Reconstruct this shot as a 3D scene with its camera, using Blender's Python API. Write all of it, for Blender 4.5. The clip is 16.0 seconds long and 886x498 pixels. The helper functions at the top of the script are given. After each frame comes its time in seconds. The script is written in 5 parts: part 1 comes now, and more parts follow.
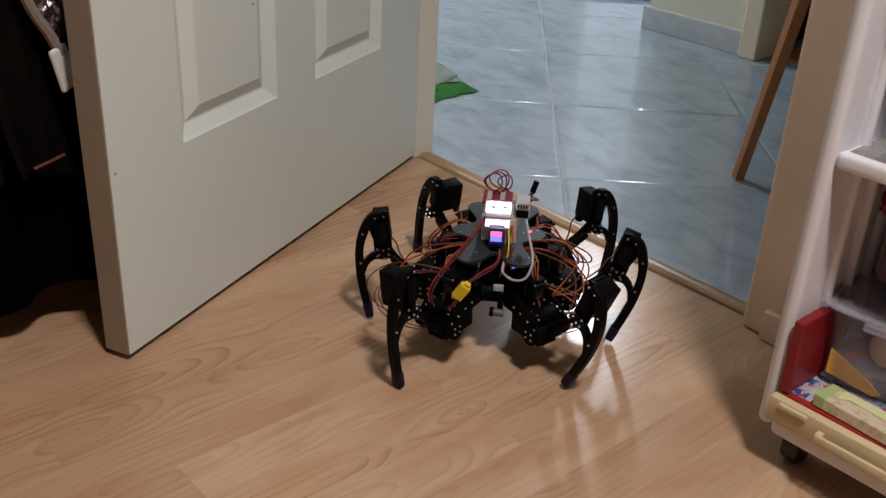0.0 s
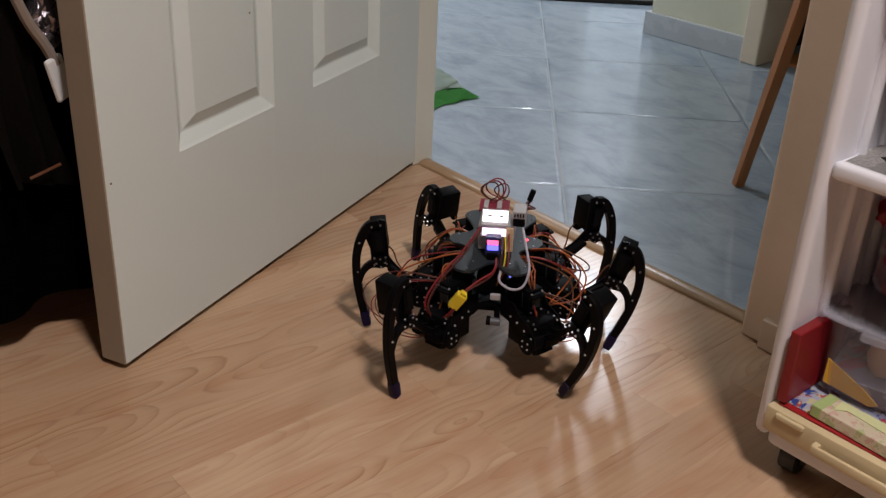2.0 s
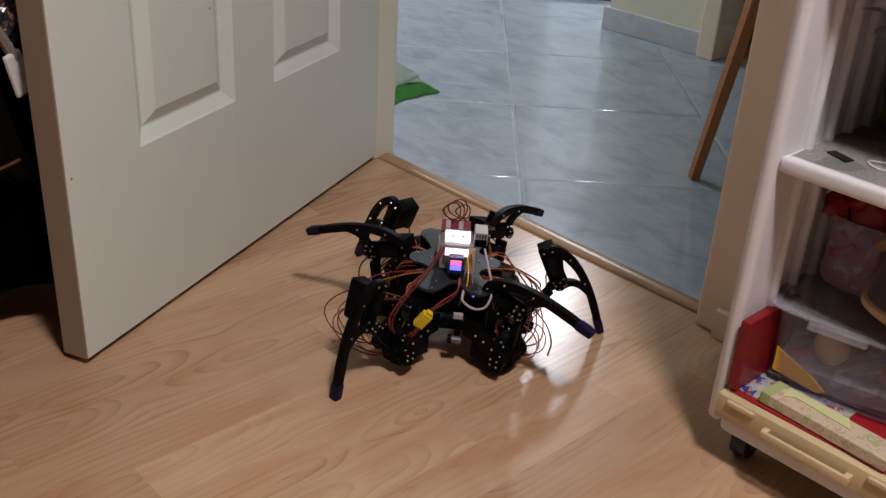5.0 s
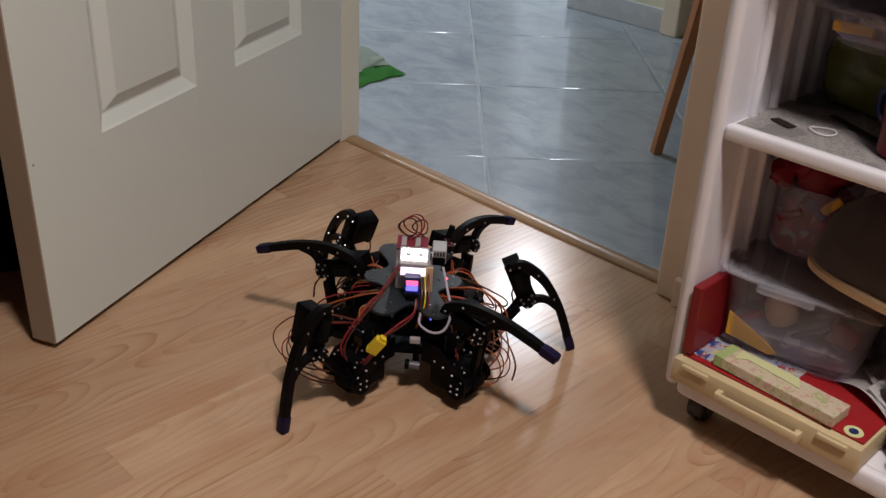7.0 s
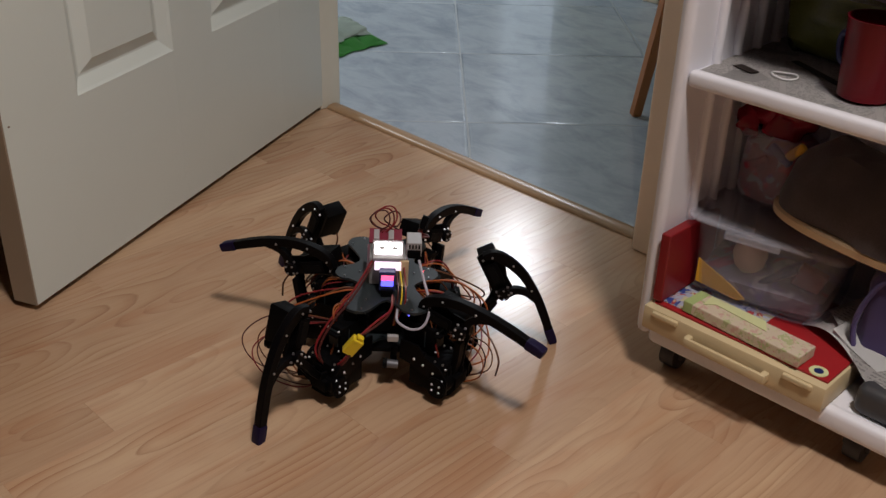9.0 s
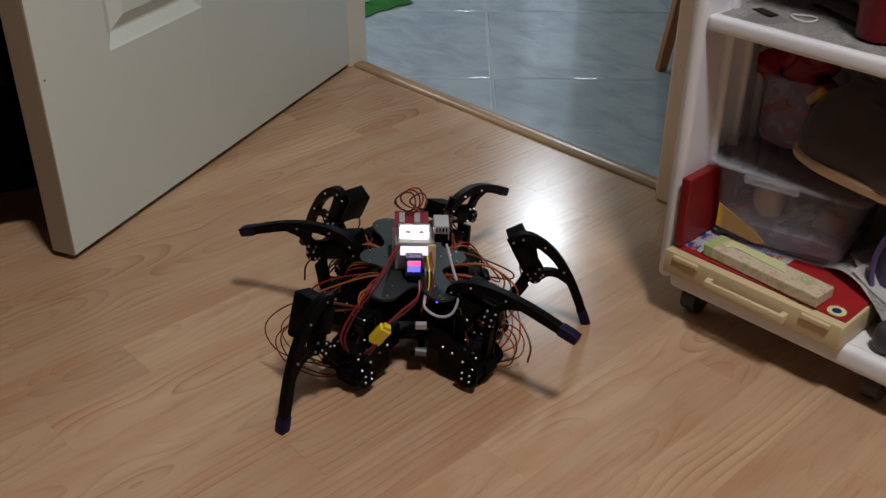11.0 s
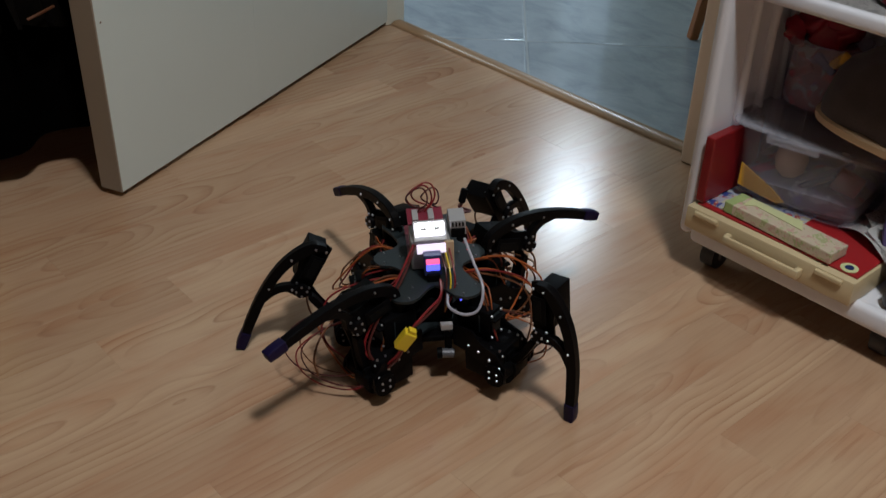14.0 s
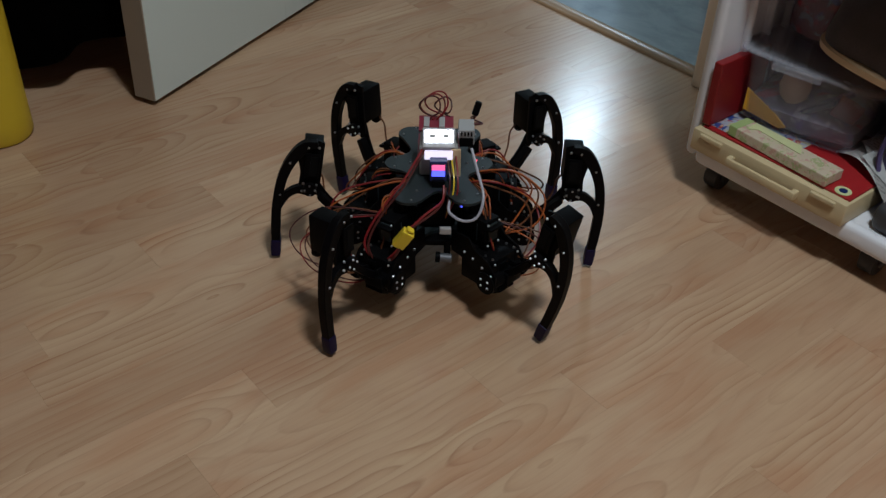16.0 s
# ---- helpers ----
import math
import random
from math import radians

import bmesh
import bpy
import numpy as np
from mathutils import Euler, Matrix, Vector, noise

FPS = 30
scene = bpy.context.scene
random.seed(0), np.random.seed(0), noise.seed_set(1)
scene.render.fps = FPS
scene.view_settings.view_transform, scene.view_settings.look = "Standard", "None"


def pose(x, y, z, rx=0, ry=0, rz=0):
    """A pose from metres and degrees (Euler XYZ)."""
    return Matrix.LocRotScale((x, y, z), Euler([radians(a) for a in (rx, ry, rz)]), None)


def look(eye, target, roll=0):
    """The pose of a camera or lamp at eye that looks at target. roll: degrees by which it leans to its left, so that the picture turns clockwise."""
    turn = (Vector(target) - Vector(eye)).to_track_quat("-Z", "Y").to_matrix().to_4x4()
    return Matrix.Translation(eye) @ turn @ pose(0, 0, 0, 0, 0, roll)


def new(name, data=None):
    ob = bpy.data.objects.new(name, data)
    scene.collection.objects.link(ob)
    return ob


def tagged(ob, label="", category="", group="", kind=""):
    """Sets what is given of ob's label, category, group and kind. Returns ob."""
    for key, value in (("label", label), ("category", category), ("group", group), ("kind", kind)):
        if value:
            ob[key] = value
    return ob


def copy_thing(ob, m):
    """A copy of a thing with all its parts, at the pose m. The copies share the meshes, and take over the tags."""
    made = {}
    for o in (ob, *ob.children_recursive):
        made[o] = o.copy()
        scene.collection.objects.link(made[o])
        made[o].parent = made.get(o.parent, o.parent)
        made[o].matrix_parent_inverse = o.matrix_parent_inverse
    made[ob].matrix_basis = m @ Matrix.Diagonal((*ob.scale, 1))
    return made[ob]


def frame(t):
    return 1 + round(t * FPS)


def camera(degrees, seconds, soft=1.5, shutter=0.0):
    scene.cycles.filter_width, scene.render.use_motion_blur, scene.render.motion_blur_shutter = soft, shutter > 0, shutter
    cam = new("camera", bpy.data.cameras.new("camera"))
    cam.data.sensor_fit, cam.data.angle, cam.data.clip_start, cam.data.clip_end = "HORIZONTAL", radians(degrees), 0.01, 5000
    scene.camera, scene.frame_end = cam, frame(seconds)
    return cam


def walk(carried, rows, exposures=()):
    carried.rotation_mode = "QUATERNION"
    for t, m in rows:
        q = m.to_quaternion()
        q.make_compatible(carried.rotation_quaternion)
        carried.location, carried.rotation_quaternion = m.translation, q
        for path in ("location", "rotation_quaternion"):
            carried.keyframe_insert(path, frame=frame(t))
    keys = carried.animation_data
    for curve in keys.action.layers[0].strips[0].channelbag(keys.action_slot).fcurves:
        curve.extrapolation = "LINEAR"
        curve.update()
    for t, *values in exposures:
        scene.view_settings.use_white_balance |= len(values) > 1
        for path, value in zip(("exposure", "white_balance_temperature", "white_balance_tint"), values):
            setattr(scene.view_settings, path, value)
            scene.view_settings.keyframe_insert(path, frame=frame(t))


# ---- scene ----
# ---------------------------------------------------------------- camera and its path
cam = camera(47.94, 16.0, soft=1.4, shutter=0.4)
PATH = [
    (0, (1.2907, -1.1015, 0.6771), (0.3006, -0.2029, -0.0028), 3.05),
    (0.5, (1.2911, -1.0991, 0.6802), (0.3017, -0.2009, -0.0013), 3.03),
    (1, (1.2919, -1.0962, 0.6815), (0.3000, -0.1999, 0.0013), 2.98),
    (1.5, (1.2928, -1.0938, 0.6820), (0.2985, -0.1983, 0.0043), 2.90),
    (2, (1.2936, -1.0902, 0.6824), (0.2963, -0.1965, 0.0066), 2.83),
    (2.5, (1.2930, -1.0916, 0.6836), (0.2968, -0.1953, 0.0095), 2.93),
    (3, (1.2941, -1.0919, 0.6856), (0.3004, -0.1907, 0.0144), 2.97),
    (3.5, (1.2927, -1.0971, 0.6879), (0.3096, -0.1837, 0.0176), 3.32),
    (4, (1.2954, -1.0984, 0.6890), (0.3217, -0.1765, 0.0167), 3.56),
    (6.5, (1.3332, -1.0975, 0.6912), (0.3975, -0.1542, -0.0051), 2.97),
    (7, (1.3425, -1.0979, 0.6907), (0.4125, -0.1510, -0.0081), 2.65),
    (7.5, (1.3543, -1.0956, 0.6861), (0.4282, -0.1478, -0.0169), 2.32),
    (8, (1.3636, -1.0965, 0.6807), (0.4441, -0.1484, -0.0303), 2.14),
    (8.5, (1.3743, -1.0965, 0.6774), (0.4576, -0.1517, -0.0416), 1.89),
    (9, (1.3825, -1.0979, 0.6701), (0.4646, -0.1565, -0.0520), 1.75),
    (11.5, (1.4215, -1.1251, 0.6574), (0.4822, -0.2475, -0.1156), 0.07),
    (12, (1.4312, -1.1353, 0.6548), (0.4853, -0.2695, -0.1234), -0.08),
    (12.5, (1.4361, -1.1450, 0.6555), (0.4834, -0.2827, -0.1183), 0.28),
    (13, (1.4400, -1.1515, 0.6594), (0.4828, -0.2901, -0.1099), 0.81),
    (13.5, (1.4471, -1.1518, 0.6619), (0.4868, -0.2954, -0.1091), 1.18),
    (14, (1.4514, -1.1630, 0.6617), (0.5108, -0.3109, -0.1377), 1.82),
    (14.5, (1.4639, -1.1810, 0.6618), (0.5519, -0.3327, -0.1740), 2.58),
    (15, (1.4769, -1.1918, 0.6722), (0.5762, -0.3684, -0.2000), 2.61),
    (15.5, (1.4896, -1.2048, 0.6842), (0.5935, -0.3978, -0.2078), 2.78),
    (16, (1.4964, -1.2091, 0.6910), (0.5970, -0.4115, -0.2062), 3.09),
]

walk(cam, [(t, look(eye, target, roll)) for t, eye, target, roll in PATH], exposures=[(0.0, 0.13, 6380, 13.5), (3.0, 0.06, 6450, 16), (7.0, -0.05, 6500, 15.5), (9.0, -0.20, 6450, 13.5), (11.5, -0.32, 6120, 7.5), (13.5, -0.39, 5880, 5.5), (15.5, -0.51, 5450, -1), (16.0, -0.52, 5430, -1)])

# ---------------------------------------------------------------- world and light
world = bpy.data.worlds.new("world")
scene.world = world
world.use_nodes = True
world.node_tree.nodes["Background"].inputs[0].default_value = (0.55, 0.6, 0.7, 1)
world.node_tree.nodes["Background"].inputs[1].default_value = 0.001


def lamp(name, place, target, size, power, colour, shape="SQUARE", size_y=None):
    data = bpy.data.lights.new(name, "AREA")
    data.shape, data.size, data.energy, data.color = shape, size, power, colour
    if size_y:
        data.size_y = size_y
    ob = new(name, data)
    ob.matrix_world = look(place, target)
    return ob


HALL_LAMP = (-1.30, 2.14, 1.75)
lamp("hall_lamp", HALL_LAMP, (0.6, -0.2, 0.0), 0.2, 13, (0.86, 0.94, 1.0), "DISK")
lamp("room_ceiling_lamp", (1.7, -0.85, 2.36), (1.7, -0.85, 0.0), 0.3, 44, (1.0, 0.925, 0.85), "DISK")
# added fill for the hall, placed where its reflection misses the doorway
lamp("hall_ceiling_lamp", (-2.4, 0.6, 2.34), (-1.9, 0.8, 0.0), 0.5, 34, (0.86, 0.95, 0.95), "DISK")


# ---------------------------------------------------------------- materials
def material(name):
    m = bpy.data.materials.new(name)
    m.use_nodes = True
    return m, m.node_tree.nodes, m.node_tree.links, m.node_tree.nodes["Principled BSDF"]


def coords(N, L, scale=(1, 1, 1), kind="Object"):
    c, mp = N.new("ShaderNodeTexCoord"), N.new("ShaderNodeMapping")
    mp.inputs["Scale"].default_value = scale
    L.new(c.outputs[kind], mp.inputs[0])
    return mp.outputs[0]


def noise_tex(N, L, vec, scale, detail=4, rough=0.55, distortion=0.0):
    n = N.new("ShaderNodeTexNoise")
    n.inputs["Scale"].default_value, n.inputs["Detail"].default_value = scale, detail
    n.inputs["Roughness"].default_value, n.inputs["Distortion"].default_value = rough, distortion
    L.new(vec, n.inputs["Vector"])
    return n.outputs["Fac"]


def ramp(N, L, fac, *stops):
    r = N.new("ShaderNodeValToRGB")
    e = r.color_ramp.elements
    while len(e) < len(stops):
        e.new(0.5)
    for el, (p, c) in zip(e, stops):
        el.position, el.color = p, (*c, 1)
    L.new(fac, r.inputs[0])
    return r.outputs["Color"]


def mixed(N, L, a, b, fac, kind="MIX"):
    m = N.new("ShaderNodeMix")
    m.data_type, m.blend_type = "RGBA", kind
    for sock, v in ((m.inputs[0], fac), (m.inputs[6], a), (m.inputs[7], b)):
        if hasattr(v, "links"):
            L.new(v, sock)
        else:
            sock.default_value = v if not isinstance(v, tuple) else (*v, 1)
    return m.outputs[2]


def bumped(N, L, b, height, strength, distance=0.001):
    n = N.new("ShaderNodeBump")
    n.inputs["Strength"].default_value, n.inputs["Distance"].default_value = strength, distance
    L.new(height, n.inputs["Height"])
    L.new(n.outputs[0], b.inputs["Normal"])


def worn(name, colour, rough=0.5, metal=0.0, vary=0.12, scale=30.0, bump=0.15, coat=0.0, spec=0.5):
    """Paint, plastic or metal with grain and faint stains at two scales."""
    m, N, L, b = material(name)
    v = coords(N, L)
    fine, broad = noise_tex(N, L, v, scale * 6, 3), noise_tex(N, L, v, scale * 0.35, 5)
    dark = tuple(c * (1 - vary) for c in colour)
    lite = tuple(min(1, c * (1 + vary * 0.6)) for c in colour)
    c1 = ramp(N, L, broad, (0.3, dark), (0.7, lite))
    c2 = mixed(N, L, c1, colour, fine)
    L.new(c2, b.inputs["Base Color"])
    r = N.new("ShaderNodeMapRange")
    r.inputs[3].default_value, r.inputs[4].default_value = max(0.03, rough - 0.08), min(1, rough + 0.1)
    L.new(broad, r.inputs[0])
    L.new(r.outputs[0], b.inputs["Roughness"])
    b.inputs["Metallic"].default_value = metal
    b.inputs["Coat Weight"].default_value = coat
    b.inputs["Specular IOR Level"].default_value = spec
    if bump:
        bumped(N, L, b, fine, bump, 0.0006)
    return m


def sums(N, L, kind, a, b=0.0, c=0.0):
    """One arithmetic step; a, b and c are sockets or numbers."""
    n = N.new("ShaderNodeMath")
    n.operation = kind
    for sock, v in zip(n.inputs, (a, b, c)):
        if hasattr(v, "links"):
            L.new(v, sock)
        else:
            sock.default_value = v
    return n.outputs[0]


def laminate():
    """Beech-look laminate strips: growth rings cut at a slant into nested arches, fine pores, a tone for each strip."""
    m, N, L, b = material("laminate_wood")
    info, tc = N.new("ShaderNodeObjectInfo"), N.new("ShaderNodeTexCoord")
    geo, sep = N.new("ShaderNodeNewGeometry"), N.new("ShaderNodeSeparateXYZ")
    L.new(tc.outputs["Object"], sep.inputs[0])
    x, y, rnd = sep.outputs[0], sep.outputs[1], info.outputs["Random"]

    def at(fx, fy, far):
        c = N.new("ShaderNodeCombineXYZ")
        L.new(sums(N, L, "MULTIPLY", x, fx), c.inputs[0])
        L.new(sums(N, L, "MULTIPLY_ADD", y, fy, sums(N, L, "MULTIPLY", rnd, far)), c.inputs[1])
        L.new(sums(N, L, "MULTIPLY", rnd, far * 0.37), c.inputs[2])
        return c.outputs[0]

    own = sums(N, L, "FRACT", sums(N, L, "MULTIPLY", rnd, 17.3))
    other = sums(N, L, "FRACT", sums(N, L, "MULTIPLY", rnd, 41.7))
    # the heart of the log lies at a depth that rises and falls along the strip
    depth = sums(N, L, "MULTIPLY", sums(N, L, "SUBTRACT", noise_tex(N, L, at(1.5, 3.0, 90), 1.0, 2, 0.4), 0.5), 0.20)
    off = sums(N, L, "MULTIPLY_ADD", sums(N, L, "SUBTRACT", own, 0.5), 0.075, x)
    away = sums(N, L, "SQRT", sums(N, L, "ADD", sums(N, L, "MULTIPLY", off, off), sums(N, L, "MULTIPLY", depth, depth)))
    waver = sums(N, L, "MULTIPLY", noise_tex(N, L, at(16, 4.5, 60), 1.0, 3, 0.5), 0.012)
    ring = sums(N, L, "FRACT", sums(N, L, "MULTIPLY", sums(N, L, "ADD", away, waver), 105.0))
    figure = ramp(N, L, ring, (0.0, (0.50, 0.342, 0.226)), (0.40, (0.49, 0.328, 0.213)), (0.76, (0.437, 0.273, 0.173)), (0.92, (0.345, 0.200, 0.125)), (1.0, (0.475, 0.316, 0.206)))
    plain = (0.478, 0.318, 0.212)
    fade = noise_tex(N, L, at(20, 5, 40), 1.0, 3, 0.55)
    shown = sums(N, L, "MULTIPLY", ramp(N, L, fade, (0.36, (0.06, 0.06, 0.06)), (0.64, (1, 1, 1))), sums(N, L, "MULTIPLY_ADD", other, 0.55, 0.45))
    c = mixed(N, L, plain, figure, shown)
    streak = noise_tex(N, L, at(330, 9, 30), 1.0, 4, 0.7)
    c = mixed(N, L, c, ramp(N, L, streak, (0.30, (0.76, 0.70, 0.66)), (0.5, (1.0, 1.0, 1.0)), (0.75, (1.04, 1.05, 1.05))), 0.34, "MULTIPLY")
    blush = noise_tex(N, L, at(26, 6, 70), 1.0, 3, 0.5, 0.4)
    c = mixed(N, L, c, ramp(N, L, blush, (0.34, (0.94, 0.84, 0.78)), (0.5, (1.0, 0.99, 0.97)), (0.68, (1.05, 1.07, 1.05))), 1.0, "MULTIPLY")
    tone = ramp(N, L, rnd, (0.0, (0.89, 0.85, 0.81)), (0.35, (0.98, 0.96, 0.93)), (0.7, (1.0, 1.0, 0.98)), (1.0, (1.09, 1.10, 1.08)))
    c = mixed(N, L, c, tone, 1.0, "MULTIPLY")
    L.new(c, b.inputs["Base Color"])
    smear = noise_tex(N, L, geo.outputs["Position"], 9, 4)
    r = N.new("ShaderNodeMapRange")
    r.inputs[3].default_value, r.inputs[4].default_value = 0.175, 0.265
    L.new(smear, r.inputs[0])
    L.new(r.outputs[0], b.inputs["Roughness"])
    b.inputs["Specular IOR Level"].default_value = 0.42
    bumped(N, L, b, streak, 0.025, 0.0004)
    return m


def marble_tile():
    m, N, L, b = material("grey_marbled_tile")
    info, geo = N.new("ShaderNodeObjectInfo"), N.new("ShaderNodeNewGeometry")
    add = N.new("ShaderNodeVectorMath")
    add.operation = "MULTIPLY_ADD"
    add.inputs[1].default_value = (5, 5, 5)
    cmb = N.new("ShaderNodeCombineXYZ")
    for i in range(3):
        L.new(info.outputs["Random"], cmb.inputs[i])
    L.new(cmb.outputs[0], add.inputs[0])
    L.new(geo.outputs["Position"], add.inputs[2])
    mp = N.new("ShaderNodeMapping")
    mp.inputs["Scale"].default_value = (1.0, 1.7, 1)
    mp.inputs["Rotation"].default_value = (0, 0, 0.5)
    L.new(add.outputs[0], mp.inputs[0])
    veins = noise_tex(N, L, mp.outputs[0], 8.0, 7, 0.66, 0.5)
    c = ramp(N, L, veins, (0.28, (0.262, 0.318, 0.393)), (0.44, (0.345, 0.409, 0.492)), (0.58, (0.415, 0.48, 0.565)), (0.76, (0.345, 0.409, 0.497)))
    L.new(c, b.inputs["Base Color"])
    b.inputs["Roughness"].default_value = 0.10
    b.inputs["Specular IOR Level"].default_value = 0.4
    wav = noise_tex(N, L, geo.outputs["Position"], 14, 2)
    bumped(N, L, b, wav, 0.06, 0.002)
    return m


def clear_plastic(name, tint=(0.93, 0.94, 0.96), rough=0.22, solid=0.25):
    m, N, L, b = material(name)
    v = coords(N, L)
    haze = noise_tex(N, L, v, 22, 4)
    b.inputs["Base Color"].default_value = (*tint, 1)
    b.inputs["Roughness"].default_value = rough
    b.inputs["IOR"].default_value = 1.42
    tr = N.new("ShaderNodeBsdfTransparent")
    tr.inputs[0].default_value = (*tint, 1)
    mix = N.new("ShaderNodeMixShader")
    r = N.new("ShaderNodeMapRange")
    r.inputs[3].default_value, r.inputs[4].default_value = solid * 0.7, solid * 1.5
    L.new(haze, r.inputs[0])
    L.new(r.outputs[0], mix.inputs[0])
    L.new(tr.outputs[0], mix.inputs[1])
    L.new(b.outputs[0], mix.inputs[2])
    L.new(mix.outputs[0], N["Material Output"].inputs[0])
    return m


def glow(name, colour, strength):
    m, N, L, b = material(name)
    b.inputs["Base Color"].default_value = (*colour, 1)
    b.inputs["Emission Color"].default_value = (*colour, 1)
    b.inputs["Emission Strength"].default_value = strength
    return m


def printed(name, base, inks, scale, rough=0.45):
    """Printed card: patches of ink of several colours on a ground colour."""
    m, N, L, b = material(name)
    v = coords(N, L)
    c = base
    for i, ink in enumerate(inks):
        mp = N.new("ShaderNodeMapping")
        mp.inputs["Location"].default_value = (3.7 * i, 1.9 * i, 2.3 * i)
        L.new(v, mp.inputs[0])
        n = noise_tex(N, L, mp.outputs[0], scale * (1 + 0.4 * i), 3, 0.5, 0.8)
        mask = ramp(N, L, n, (0.56, (0, 0, 0)), (0.6, (1, 1, 1)))
        c = mixed(N, L, c, ink, mask)
    L.new(c, b.inputs["Base Color"])
    b.inputs["Roughness"].default_value = rough
    return m


def newsprint(name, base, ink):
    """Columns of grey text lines and a few grey picture blocks on cheap paper."""
    m, N, L, b = material(name)
    c, sep = N.new("ShaderNodeTexCoord"), N.new("ShaderNodeSeparateXYZ")
    L.new(c.outputs["Object"], sep.inputs[0])
    along = sums(N, L, "ADD", sums(N, L, "MULTIPLY", sep.outputs[0], 0.88), sums(N, L, "MULTIPLY", sep.outputs[1], 0.47))
    across = sums(N, L, "SUBTRACT", sums(N, L, "MULTIPLY", sep.outputs[1], 0.88), sums(N, L, "MULTIPLY", sep.outputs[0], 0.47))
    line = sums(N, L, "GREATER_THAN", sums(N, L, "FRACT", sums(N, L, "MULTIPLY", across, 260.0)), 0.5)
    column = sums(N, L, "GREATER_THAN", sums(N, L, "FRACT", sums(N, L, "MULTIPLY", along, 24.0)), 0.14)
    word = ramp(N, L, noise_tex(N, L, c.outputs["Object"], 420, 2), (0.45, (0, 0, 0)), (0.55, (1, 1, 1)))
    block = ramp(N, L, noise_tex(N, L, c.outputs["Object"], 22, 1), (0.58, (0, 0, 0)), (0.6, (1, 1, 1)))
    text = sums(N, L, "MULTIPLY", sums(N, L, "MULTIPLY", line, column), sums(N, L, "MULTIPLY", word, 0.55))
    L.new(mixed(N, L, base, ink, sums(N, L, "MAXIMUM", text, sums(N, L, "MULTIPLY", block, 0.4))), b.inputs["Base Color"])
    b.inputs["Roughness"].default_value = 0.85
    return m


def cloth(name, colour, weave=900, rough=0.9, vary=0.3, sheen=0.15):
    m, N, L, b = material(name)
    v = coords(N, L)
    broad, fine = noise_tex(N, L, v, 14, 4), noise_tex(N, L, v, weave, 2)
    dark = tuple(c * (1 - vary) for c in colour)
    L.new(mixed(N, L, ramp(N, L, broad, (0.3, dark), (0.7, colour)), dark, fine), b.inputs["Base Color"])
    b.inputs["Roughness"].default_value = rough
    b.inputs["Sheen Weight"].default_value = sheen
    b.inputs["Specular IOR Level"].default_value = 0.25 if sheen else 0.03
    bumped(N, L, b, fine, 0.3, 0.0006)
    return m


